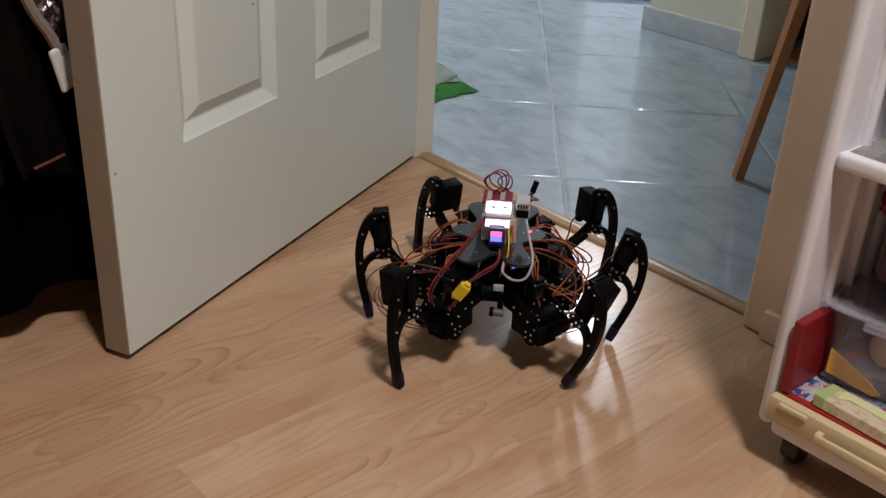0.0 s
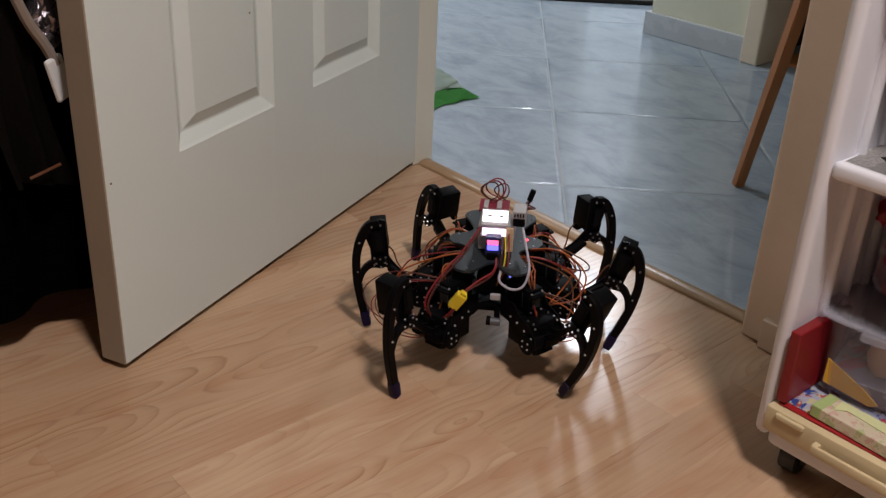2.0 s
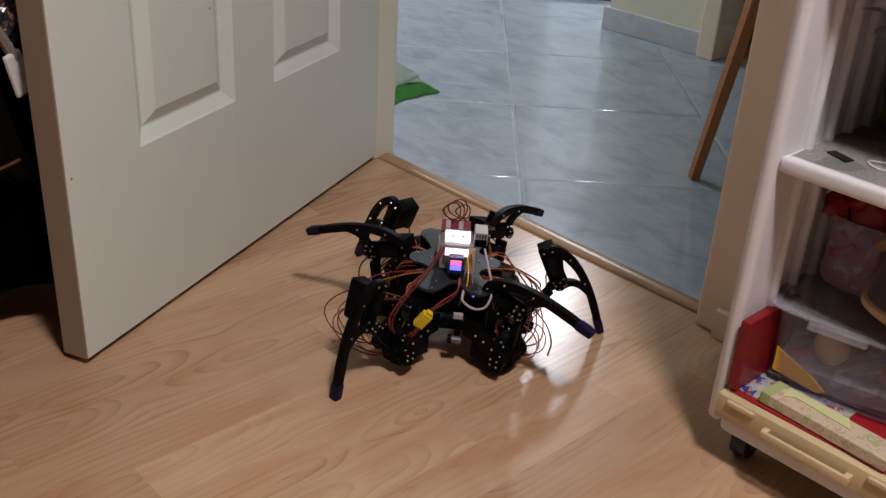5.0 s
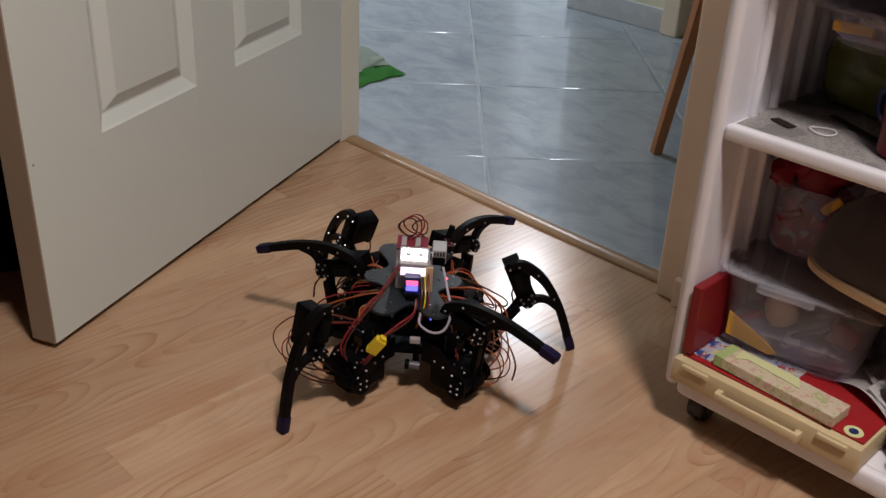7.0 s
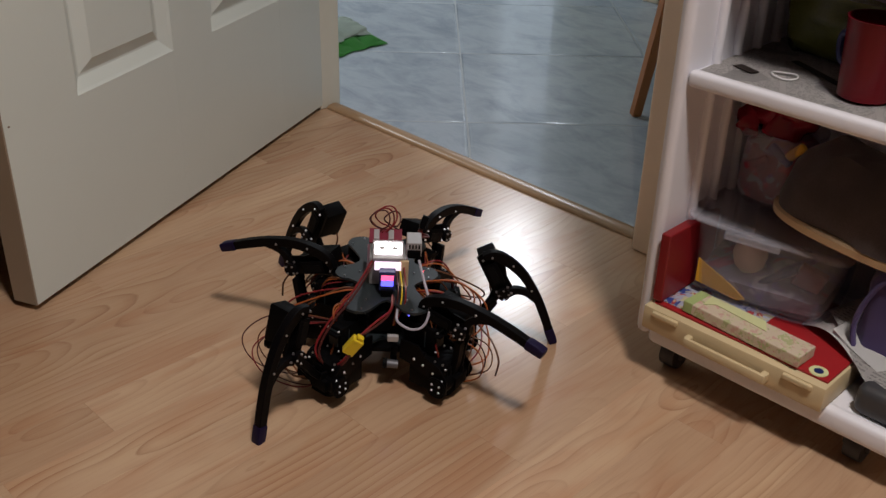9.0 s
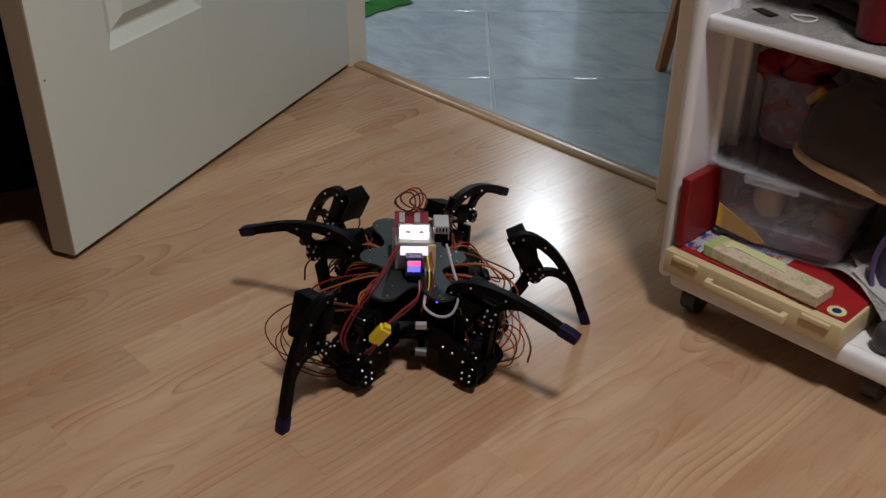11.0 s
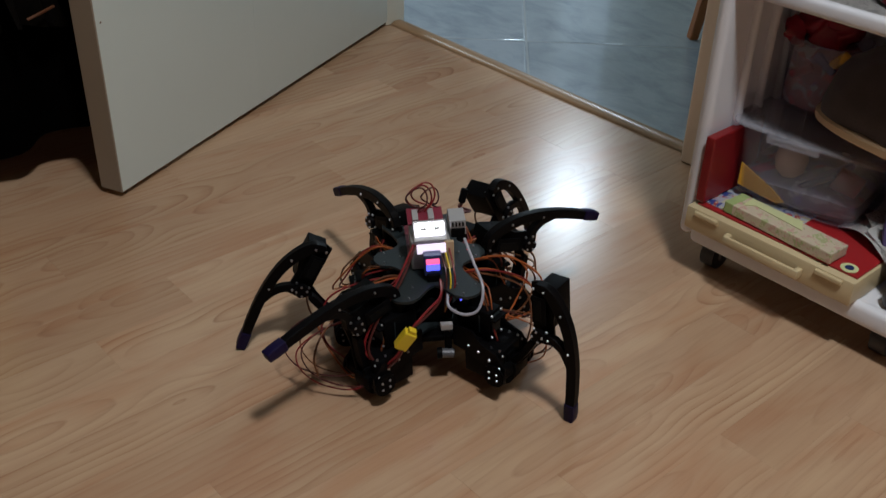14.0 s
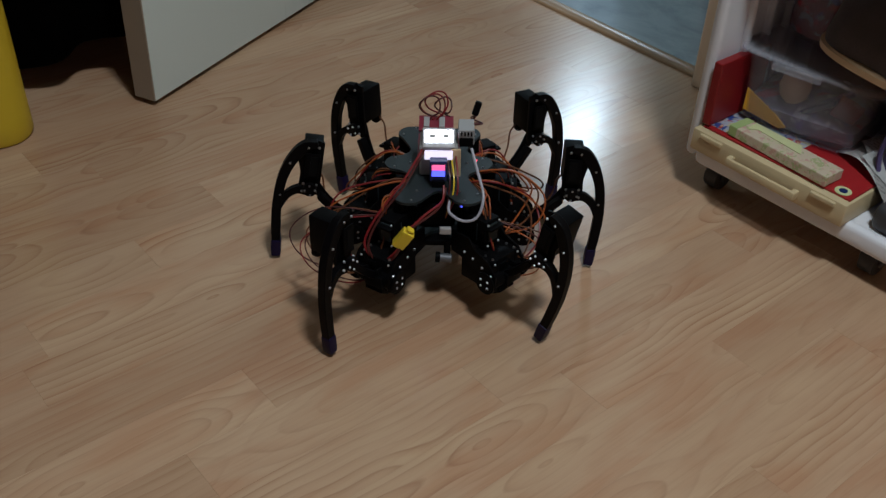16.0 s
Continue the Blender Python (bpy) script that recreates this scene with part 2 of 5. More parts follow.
M = {
    "laminate": laminate(),
    "underlay": worn("dark_joint", (0.16, 0.095, 0.055), 0.8),
    "tile": marble_tile(),
    "grout": worn("pale_grout", (0.36, 0.40, 0.44), 0.7, vary=0.25, scale=8),
    "door": worn("cream_door_paint", (0.655, 0.71, 0.69), 0.42, vary=0.06, scale=5, bump=0.1),
    "door_edge": worn("door_edge_paint", (0.30, 0.24, 0.185), 0.55, vary=0.12, scale=14),
    "lining": worn("cream_lining_paint", (0.66, 0.65, 0.57), 0.45, vary=0.1, scale=12, bump=0.2),
    "jamb": worn("beige_frame_paint", (0.90, 0.75, 0.60), 0.45, vary=0.12, scale=12, bump=0.2),
    "wall": worn("cream_wall_paint", (0.8, 0.77, 0.63), 0.8, vary=0.05, scale=6, bump=0.3),
    "white_wall": worn("white_wall_paint", (0.82, 0.8, 0.76), 0.8, vary=0.04, scale=6, bump=0.3),
    # room walls and ceilings out of view, darkened against bounced light
    "room_wall": worn("low_bounce_wall", (0.07, 0.045, 0.036), 0.8, vary=0.1, scale=6),
    "ceiling": worn("low_bounce_ceiling", (0.37, 0.35, 0.33), 0.9, vary=0.03, scale=4),
    "threshold": worn("threshold_wood", (0.36, 0.225, 0.12), 0.3, vary=0.25, scale=26, spec=0.6),
    "skirting": worn("pale_grey_tile_skirting", (0.58, 0.60, 0.645), 0.25, vary=0.2, scale=16),
    "oak": worn("reddish_brown_wood", (0.45, 0.175, 0.06), 0.4, vary=0.3, scale=22),
    "white_plastic": worn("white_moulded_plastic", (0.83, 0.83, 0.89), 0.35, vary=0.05, scale=10, bump=0.05),
    "grey_plastic": worn("dark_grey_caster", (0.05, 0.05, 0.055), 0.5),
    "beige_plastic": worn("beige_case_plastic", (0.62, 0.5, 0.3), 0.42, vary=0.08, scale=14),
    "red_card": worn("red_cover", (0.22, 0.008, 0.011), 0.4, vary=0.25, scale=20),
    "red_plastic": worn("glossy_red_plastic", (0.15, 0.004, 0.010), 0.3, vary=0.15, scale=8, bump=0.03, spec=0.3),
    "red_film": clear_plastic("red_crinkled_film", (0.26, 0.008, 0.022), 0.14, 0.75),
    "clear": clear_plastic("clear_plastic", (0.90, 0.90, 0.95), 0.10, 0.10),
    "clear_lid": clear_plastic("cloudy_clear_plastic", (0.80, 0.80, 0.86), 0.10, 0.22),
    "paper": worn("white_paper", (0.74, 0.74, 0.74), 0.8, vary=0.08, scale=20),
    "news": newsprint("newsprint", (0.56, 0.54, 0.53), (0.12, 0.12, 0.13)),
    "game": worn("printed_red_lid", (0.36, 0.018, 0.022), 0.35, vary=0.2, scale=30, bump=0.02),
    "picture": printed("printed_lid_picture", (0.38, 0.40, 0.50), [(0.62, 0.60, 0.56), (0.04, 0.06, 0.25), (0.40, 0.05, 0.05), (0.55, 0.50, 0.30)], 38),
    "booklet": printed("printed_booklet", (0.62, 0.52, 0.4), [(0.42, 0.44, 0.22), (0.58, 0.36, 0.3), (0.6, 0.55, 0.36)], 95),
    "green_card": worn("green_card", (0.4, 0.5, 0.2), 0.6, vary=0.2, scale=30),
    "pale_card": worn("pale_yellow_card", (0.66, 0.68, 0.36), 0.6, vary=0.1, scale=30),
    "orange_card": worn("yellow_orange_card", (0.8, 0.43, 0.025), 0.5),
    "tan": worn("tan_rubber_sole", (0.60, 0.43, 0.26), 0.7, vary=0.2),
    "brown_felt": cloth("dark_brown_suede", (0.14, 0.115, 0.118), 700, vary=0.55),
    "purple": cloth("purple_fabric", (0.13, 0.1, 0.27), 900),
    "navy": worn("navy_plastic", (0.02, 0.03, 0.12), 0.35),
    "green_gel": worn("green_yellow_beads", (0.105, 0.115, 0.02), 0.16, vary=0.65, scale=75, bump=0.5),
    "mixed_toys": printed("assorted_toys", (0.2, 0.18, 0.2), [(0.3, 0.08, 0.1), (0.36, 0.33, 0.34), (0.2, 0.17, 0.27)], 30),
    "red_mix": printed("red_wrappings", (0.20, 0.02, 0.045), [(0.42, 0.03, 0.06), (0.16, 0.04, 0.17), (0.30, 0.27, 0.30)], 30, 0.3),
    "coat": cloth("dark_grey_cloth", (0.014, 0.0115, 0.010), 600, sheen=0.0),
    # near-black, so the coat also stands for the shade behind the door
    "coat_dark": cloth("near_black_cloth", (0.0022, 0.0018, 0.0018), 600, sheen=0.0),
    "foil": worn("crinkled_foil", (0.3, 0.27, 0.3), 0.22, metal=0.9, vary=0.5, scale=60, bump=0.6),
    "strap": cloth("pale_strap", (0.3, 0.24, 0.2), 800),
    "yellow": worn("yellow_plastic", (0.6, 0.42, 0.015), 0.45, vary=0.08, scale=10),
    "green_towel": cloth("green_towel", (0.07, 0.4, 0.07), 500),
    "white_towel": cloth("white_green_towel", (0.6, 0.72, 0.66), 500),
    "dark_brown": worn("plain_dark_brown", (0.02, 0.014, 0.012), 0.5, vary=0.3),
    "black": worn("black_servo_plastic", (0.0026, 0.0025, 0.003), 0.5, vary=0.2, scale=60, spec=0.05),
    "black_arm": worn("black_anodised_plate", (0.003, 0.0026, 0.0032), 0.42, vary=0.25, scale=40, spec=0.07),
    "label_dark": worn("dark_servo_label", (0.005, 0.005, 0.0055), 0.5, vary=0.3, scale=80, spec=0.06),
    "plate": worn("grey_body_plate", (0.013, 0.019, 0.022), 0.5, metal=0.0, vary=0.15, scale=40),
    "cap": worn("dark_navy_shrink_tube", (0.008, 0.004, 0.034), 0.5, vary=0.3, spec=0.2),
    "screw": worn("steel_screw", (0.50, 0.50, 0.53), 0.33, metal=1.0, bump=0),
    "wire_red": worn("red_wire", (0.2, 0.012, 0.014), 0.4, bump=0),
    "wire_dark": worn("maroon_wire", (0.075, 0.014, 0.012), 0.4, bump=0),
    "wire_orange": worn("orange_wire", (0.36, 0.085, 0.014), 0.45, bump=0),
    "wire_brown": worn("brown_wire", (0.13, 0.045, 0.015), 0.45, bump=0),
    "wire_white": worn("white_cable", (0.42, 0.40, 0.47), 0.4, bump=0),
    "xt_yellow": worn("yellow_connector", (0.75, 0.55, 0.02), 0.35),
    "pcb_red": worn("maroon_circuit_board", (0.2, 0.02, 0.04), 0.35, vary=0.3, scale=200),
    "pcb_white": worn("pale_grey_module_case", (0.36, 0.345, 0.35), 0.4),
    "silver": worn("silver_can", (0.14, 0.14, 0.155), 0.5, metal=0.5),
    "led": glow("white_led", (1.0, 0.93, 1.0), 14.0),
    # glow standing for the lamp's light on the paper strip
    "paper_glow": glow("paper_strip_glow", (0.98, 0.80, 0.98), 0.95),
    # glow of the panel added in the hall
    "panel_glow": glow("upright_glow", (0.86, 0.94, 1.0), 0.32),
    "led_red": glow("red_led", (1.0, 0.05, 0.08), 6.0),
    "led_pink": glow("pink_display", (1.0, 0.12, 0.3), 1.6),
    "led_blue": glow("blue_display", (0.12, 0.12, 1.0), 2.2),
}


# ---------------------------------------------------------------- mesh tools
def part(name, bm, mat, parent=None, label="", smooth=False):
    me = bpy.data.meshes.new(name)
    bm.normal_update()
    bm.to_mesh(me)
    bm.free()
    me.materials.append(M[mat])
    if smooth:
        me.shade_smooth()
        me.set_sharp_from_angle(angle=radians(35))
    ob = new(name, me)
    ob.parent = parent
    if label:
        tagged(ob, label)
    return ob


def thing(name, label, category, m=None, group="", kind=""):
    ob = new(name)
    ob.empty_display_size = 0.02
    if m is not None:
        ob.matrix_world = m
    return tagged(ob, label, category, group, kind)


def box(bm, c, s, m=None, bevel=0.0, seg=2):
    """A box of full size s about c, its edges rounded."""
    t = Matrix.Translation(c) @ Matrix.Diagonal((*s, 1))
    if m is not None:
        t = m @ t
    vs = bmesh.ops.create_cube(bm, size=1, matrix=t)["verts"]
    if bevel:
        es = list({e for v in vs for e in v.link_edges})
        bmesh.ops.bevel(bm, geom=es, offset=bevel, segments=seg, affect="EDGES", profile=0.5)
    return bm


def new_box(c, s, m=None, bevel=0.0, seg=2):
    return box(bmesh.new(), c, s, m, bevel, seg)


def rod(bm, a, b, r1, r2=None, seg=12):
    a, b = Vector(a), Vector(b)
    d = b - a
    t = Matrix.Translation((a + b) / 2) @ d.to_track_quat("Z", "Y").to_matrix().to_4x4()
    bmesh.ops.create_cone(bm, cap_ends=True, segments=seg, radius1=r1, radius2=r1 if r2 is None else r2, depth=d.length, matrix=t)
    return bm


def ball(bm, c, s, sub=2):
    bmesh.ops.create_icosphere(bm, subdivisions=sub, radius=1, matrix=Matrix.Translation(c) @ Matrix.Diagonal((*s, 1)))
    return bm


def prism(bm, outline, lo, hi, m=None, bevel=0.0):
    """An outline in the plane (u, v), as thick as lo to hi; m turns (u, v, w) into place."""
    m = m or Matrix()
    vs = [bm.verts.new(m @ Vector((u, v, lo))) for u, v in outline]
    f = bm.faces.new(vs)
    ex = bmesh.ops.extrude_face_region(bm, geom=[f])
    up = [g for g in ex["geom"] if isinstance(g, bmesh.types.BMVert)]
    bmesh.ops.translate(bm, verts=up, vec=m.to_3x3() @ Vector((0, 0, hi - lo)))
    bmesh.ops.recalc_face_normals(bm, faces=bm.faces[:])
    if bevel:
        es = [e for e in bm.edges if e.calc_face_angle(0) > 1.0]
        bmesh.ops.bevel(bm, geom=es, offset=bevel, segments=2, affect="EDGES", profile=0.5)
    return bm


def lathe(profile, seg=32, m=None):
    """Turns (radius, height) points round the z axis."""
    bm = bmesh.new()
    rings = []
    for r, z in profile:
        rings.append([bm.verts.new((r * math.cos(2 * math.pi * i / seg), r * math.sin(2 * math.pi * i / seg), z)) for i in range(seg)])
    for a, b in zip(rings, rings[1:]):
        for i in range(seg):
            bm.faces.new((a[i], a[(i + 1) % seg], b[(i + 1) % seg], b[i]))
    for ring in (rings[0], rings[-1]):
        bm.faces.new(ring)
    bmesh.ops.recalc_face_normals(bm, faces=bm.faces[:])
    if m is not None:
        bm.transform(m)
    return bm


def spline(points, n=8):
    """Points of a smooth line through the given ones."""
    p = [Vector(q) for q in points]
    p = [2 * p[0] - p[1], *p, 2 * p[-1] - p[-2]]
    out = []
    for i in range(1, len(p) - 2):
        a, b, c, d = p[i - 1:i + 3]
        for k in range(n):
            t = k / n
            out.append(0.5 * (2 * b + (c - a) * t + (2 * a - 5 * b + 4 * c - d) * t * t + (3 * b - a - 3 * c + d) * t ** 3))
    return out + [p[-2]]


def tube(bm, points, r, seg=6, n=8, taper=None):
    line = spline(points, n)
    last = None
    for i, q in enumerate(line):
        d = (line[min(i + 1, len(line) - 1)] - line[max(i - 1, 0)]).normalized()
        rot = d.to_track_quat("Z", "Y").to_matrix()
        rr = r if taper is None else r * (1 + (taper - 1) * i / (len(line) - 1))
        ring = [bm.verts.new(q + rot @ Vector((rr * math.cos(2 * math.pi * k / seg), rr * math.sin(2 * math.pi * k / seg), 0))) for k in range(seg)]
        if last:
            k0 = min(range(seg), key=lambda k: (ring[k].co - last[0].co).length)
            ring = ring[k0:] + ring[:k0]
            for k in range(seg):
                bm.faces.new((last[k], last[(k + 1) % seg], ring[(k + 1) % seg], ring[k]))
        else:
            bm.faces.new(ring)
        last = ring
    bm.faces.new(last)
    bmesh.ops.recalc_face_normals(bm, faces=bm.faces[:])
    return bm


def crumpled(bm, amount, size, seed=0):
    """Uneven folds pushed into a mesh."""
    for v in bm.verts:
        q = v.co / size + Vector((seed * 7.1, seed * 3.3, seed))
        v.co += amount * Vector((noise.noise(q), noise.noise(q + Vector((9, 0, 0))), noise.noise(q + Vector((0, 9, 0)))))
    return bm


def sheet(nu, nv, place, thick=0.0):
    """A grid of points place(u, v), u and v from 0 to 1, given a thickness."""
    bm = bmesh.new()
    vs = [[bm.verts.new(place(i / nu, j / nv)) for j in range(nv + 1)] for i in range(nu + 1)]
    for i in range(nu):
        for j in range(nv):
            bm.faces.new((vs[i][j], vs[i + 1][j], vs[i + 1][j + 1], vs[i][j + 1]))
    if thick:
        bmesh.ops.solidify(bm, geom=bm.faces[:], thickness=thick)
    return bm


# ---------------------------------------------------------------- the two floors
WALL_Y0, WALL_Y1 = -0.008, 0.042      # room face and hall face of the partition
OPEN_X0, OPEN_X1 = 0.0, 0.708        # the doorway
floor = part("floor", new_box((0.75, -1.4375, -0.02), (4.3, 2.885, 0.03)), "underlay")
tagged(floor, "warm beech-look laminate strip floor", "floor", kind="structure")
TILE, TILE_AT, TILE_TURN = 0.406, (0.22, 0.147), 46.0
hall_floor = part("floor_hall", new_box((-0.5, 2.15, -0.0109), (6.4, 4.26, 0.02)), "grout")
tagged(hall_floor, "pale grout bed under grey marbled tiles", "floor", kind="structure")

# ---------------------------------------------------------------- walls, doorway and ceilings
def wall(name, lo, hi, mat="wall", label="plain cream painted wall"):
    c = [(a + b) / 2 for a, b in zip(lo, hi)]
    s = [b - a for a, b in zip(lo, hi)]
    return tagged(part(name, new_box(c, s), mat), label, "wall", kind="structure")


wall("wall_partition_left", (-1.4, WALL_Y0, 0), (OPEN_X0 - 0.05, WALL_Y1, 2.45))
wall("wall_partition_right", (OPEN_X1 + 0.062, WALL_Y0 + 0.012, 0), (2.9, WALL_Y1, 2.45))
wall("wall_over_door", (OPEN_X0 - 0.05, WALL_Y0, 2.06), (OPEN_X1 + 0.062, WALL_Y1, 2.45))
# unseen room walls, added dark so that shadows stay deep
wall("wall_room_left", (-1.4, -2.88, 0), (-1.32, WALL_Y0, 2.45), "room_wall", "unseen dark brown room wall, added to hold down bounced light")
wall("wall_room_right", (2.9, -2.88, 0), (2.98, 0.05, 2.45), "room_wall", "unseen dark brown room wall, added to hold down bounced light")
wall("wall_room_back", (-1.4, -2.96, 0), (2.98, -2.88, 2.45), "room_wall", "unseen dark brown room wall, added to hold down bounced light")
# ceilings out of view, greyer than white to bounce less light
tagged(part("ceiling", new_box((0.79, -1.455, 2.48), (4.4, 3.02, 0.06)), "ceiling"), "unseen grey room ceiling, darkened to hold down bounced light", "ceiling", kind="structure")
tagged(part("ceiling_hall", new_box((-0.5, 2.17, 2.48), (6.4, 4.22, 0.06)), "ceiling"), "unseen grey hall ceiling, darkened to hold down bounced light", "ceiling", kind="structure")
wall("wall_hall_west", (-3.7, WALL_Y1, 0), (-3.62, 4.28, 2.45), "white_wall", "white painted hall wall")
wall("wall_hall_north", (-3.62, 4.2, 0), (2.7, 4.28, 2.45), "white_wall", "white painted hall wall")
wall("wall_hall_east", (1.9, WALL_Y1, 0), (1.98, 4.2, 2.45), "wall", "cream painted hall wall")
wall("wall_hall_south", (-3.7, -0.03, 0), (-1.4, WALL_Y1, 2.45), "white_wall", "white painted hall wall")
# short wall opposite the doorway, with its tile skirting
wall("wall_hall_pier", (-0.385, 1.137, 0), (-0.078, 1.30, 2.45), "wall", "short cream painted hall wall")
tagged(part("baseboard", new_box((-0.229, 1.1305, 0.030), (0.317, 0.013, 0.060), bevel=0.002), "skirting"), "grey marbled tile skirting", "skirting", kind="structure")
tagged(part("baseboard", new_box((-0.3915, 1.21, 0.030), (0.013, 0.172, 0.060), bevel=0.002), "skirting"), "grey marbled tile skirting", "skirting", kind="structure")

# frame of the dark doorway across the hall
far_frame = thing("door_frame_hall", "cream painted door frame across the hall", "door frame", kind="structure")
part("jamb", new_box((-0.05, 1.19, 1.03), (0.05, 0.16, 2.06), bevel=0.004), "jamb", far_frame)
part("jamb", new_box((0.74, 1.19, 1.03), (0.05, 0.16, 2.06), bevel=0.004), "jamb", far_frame)
part("head", new_box((0.345, 1.19, 2.09), (0.84, 0.16, 0.06), bevel=0.004), "jamb", far_frame)
wall("wall_far_doorway", (0.77, 1.137, 0), (1.9, 1.25, 2.45))
# unseen walls added near-black, so the unlit room's doorway stays dark
wall("wall_far_room_left", (-0.1, 1.30, 0), (-0.078, 2.3, 2.45), "dark_brown", "near-black added wall of the unlit room")
wall("wall_far_room_back", (-0.078, 2.25, 0), (1.9, 2.3, 2.45), "dark_brown", "near-black added wall of the unlit room")
tagged(part("floor_far_room", new_box((0.35, 1.72, 0.003), (0.75, 1.06, 0.006)), "oak"), "brown wooden floor beyond the dark doorway", "floor", kind="structure")

# frame of the room's own doorway
frame_1 = thing("door_frame", "beige painted door frame with worn edges", "door frame", kind="structure")
part("jamb", new_box((-0.0255, 0.0085, 1.03), (0.051, 0.047, 2.06), bevel=0.003), "lining", frame_1, "cream painted hinge jamb")
part("jamb", new_box((OPEN_X1 + 0.032, 0.012, 1.03), (0.064, 0.078, 2.06), bevel=0.004), "jamb", frame_1)
part("head", new_box((0.36, 0.018, 2.075), (0.62, 0.066, 0.03), bevel=0.003), "jamb", frame_1)
part("plinth_block", new_box((OPEN_X1 + 0.056, -0.032, 0.021), (0.046, 0.012, 0.042), bevel=0.002), "jamb", frame_1, "yellowish skirting end block")
tagged(part("baseboard_room", new_box((1.83, -0.004, 0.04), (2.1, 0.014, 0.08), bevel=0.003), "jamb"), "beige painted skirting board", "skirting", kind="structure")

# half-round wooden strip over the joint of the two floors
bm = bmesh.new()
prof = [(0.0145 * math.cos(math.pi * i / 10), 0.007 * math.sin(math.pi * i / 10) ** 0.8) for i in range(11)]
prism(bm, prof, OPEN_X0 + 0.001, OPEN_X1 - 0.001, Matrix(((0, 0, 1, 0), (1, 0, 0, 0.0125), (0, 1, 0, 0.0005), (0, 0, 0, 1))))
tagged(part("threshold_strip", bm, "threshold", smooth=True), "rounded brown wooden threshold strip between two floors", "threshold", kind="structure")

# ---------------------------------------------------------------- the open panel door
DOOR_W, DOOR_T, DOOR_H = 0.76, 0.035, 2.03
door = thing("door_1", "open cream panelled door with moulded recessed panels", "door",
             pose(0.0, -0.011, 0, 0, 0, math.degrees(math.atan2(-0.694, 0.31))), kind="structure")
# local x runs from the hinge to the free edge; the seen face looks to +y
def door_leaf():
    stiles = [(0.0, 0.14), (0.338, 0.435), (0.635, DOOR_W)]
    rails = [(0.009, 0.237), (0.93, 1.09), (1.9, DOOR_H)]
    bm = bmesh.new()
    for i, (a, b) in enumerate(stiles):
        box(bm, ((a + b) / 2, -DOOR_T / 2, (0.009 + DOOR_H) / 2), (b - a, DOOR_T, DOOR_H - 0.009))
    for (a, b) in ((0.14, 0.338), (0.435, 0.635)):
        for lo, hi in rails:
            box(bm, ((a + b) / 2, -DOOR_T / 2, (lo + hi) / 2), (b - a, DOOR_T - 0.0004, hi - lo))
    leaf = part("leaf", bm, "door", door)
    part("edge_band", new_box((DOOR_W + 0.0012, -DOOR_T / 2, (0.009 + DOOR_H) / 2), (0.0024, DOOR_T - 0.001, DOOR_H - 0.009)), "door_edge", door, "bare brownish door edge")
    for a, b in ((0.14, 0.338), (0.435, 0.635)):
        for lo, hi in ((0.237, 0.93), (1.09, 1.9)):
            bm = bmesh.new()
            # sloped moulding: from the face down to a groove, then up to the raised field
            steps = [(0.0, -0.0005), (0.003, -0.003), (0.017, -0.011), (0.020, -0.011), (0.037, -0.0025)]
            rings = []
            for d, y in steps:
                rings.append([bm.verts.new(p) for p in ((a + d, y, lo + d), (b - d, y, lo + d), (b - d, y, hi - d), (a + d, y, hi - d))])
            for r, s in zip(rings, rings[1:]):
                for k in range(4):
                    bm.faces.new((r[k], r[(k + 1) % 4], s[(k + 1) % 4], s[k]))
            bm.faces.new(rings[-1])
            back = [bm.verts.new((v.co.x, -DOOR_T + 0.012, v.co.z)) for v in rings[0]]
            bm.faces.new(back)
            for k in range(4):
                bm.faces.new((rings[0][k], rings[0][(k + 1) % 4], back[(k + 1) % 4], back[k]))
            bmesh.ops.recalc_face_normals(bm, faces=bm.faces[:])
            part("panel", bm, "door", door)
    # two dark nicks in the paint
    for x, y, z in ((0.480, -0.0025, 0.372), (0.752, 0.0, 0.239)):
        part("paint_chip", ball(bmesh.new(), (x, y, z), (0.0016, 0.0006, 0.0014), 2), "underlay", door, "small dark nick in the paint")


door_leaf()

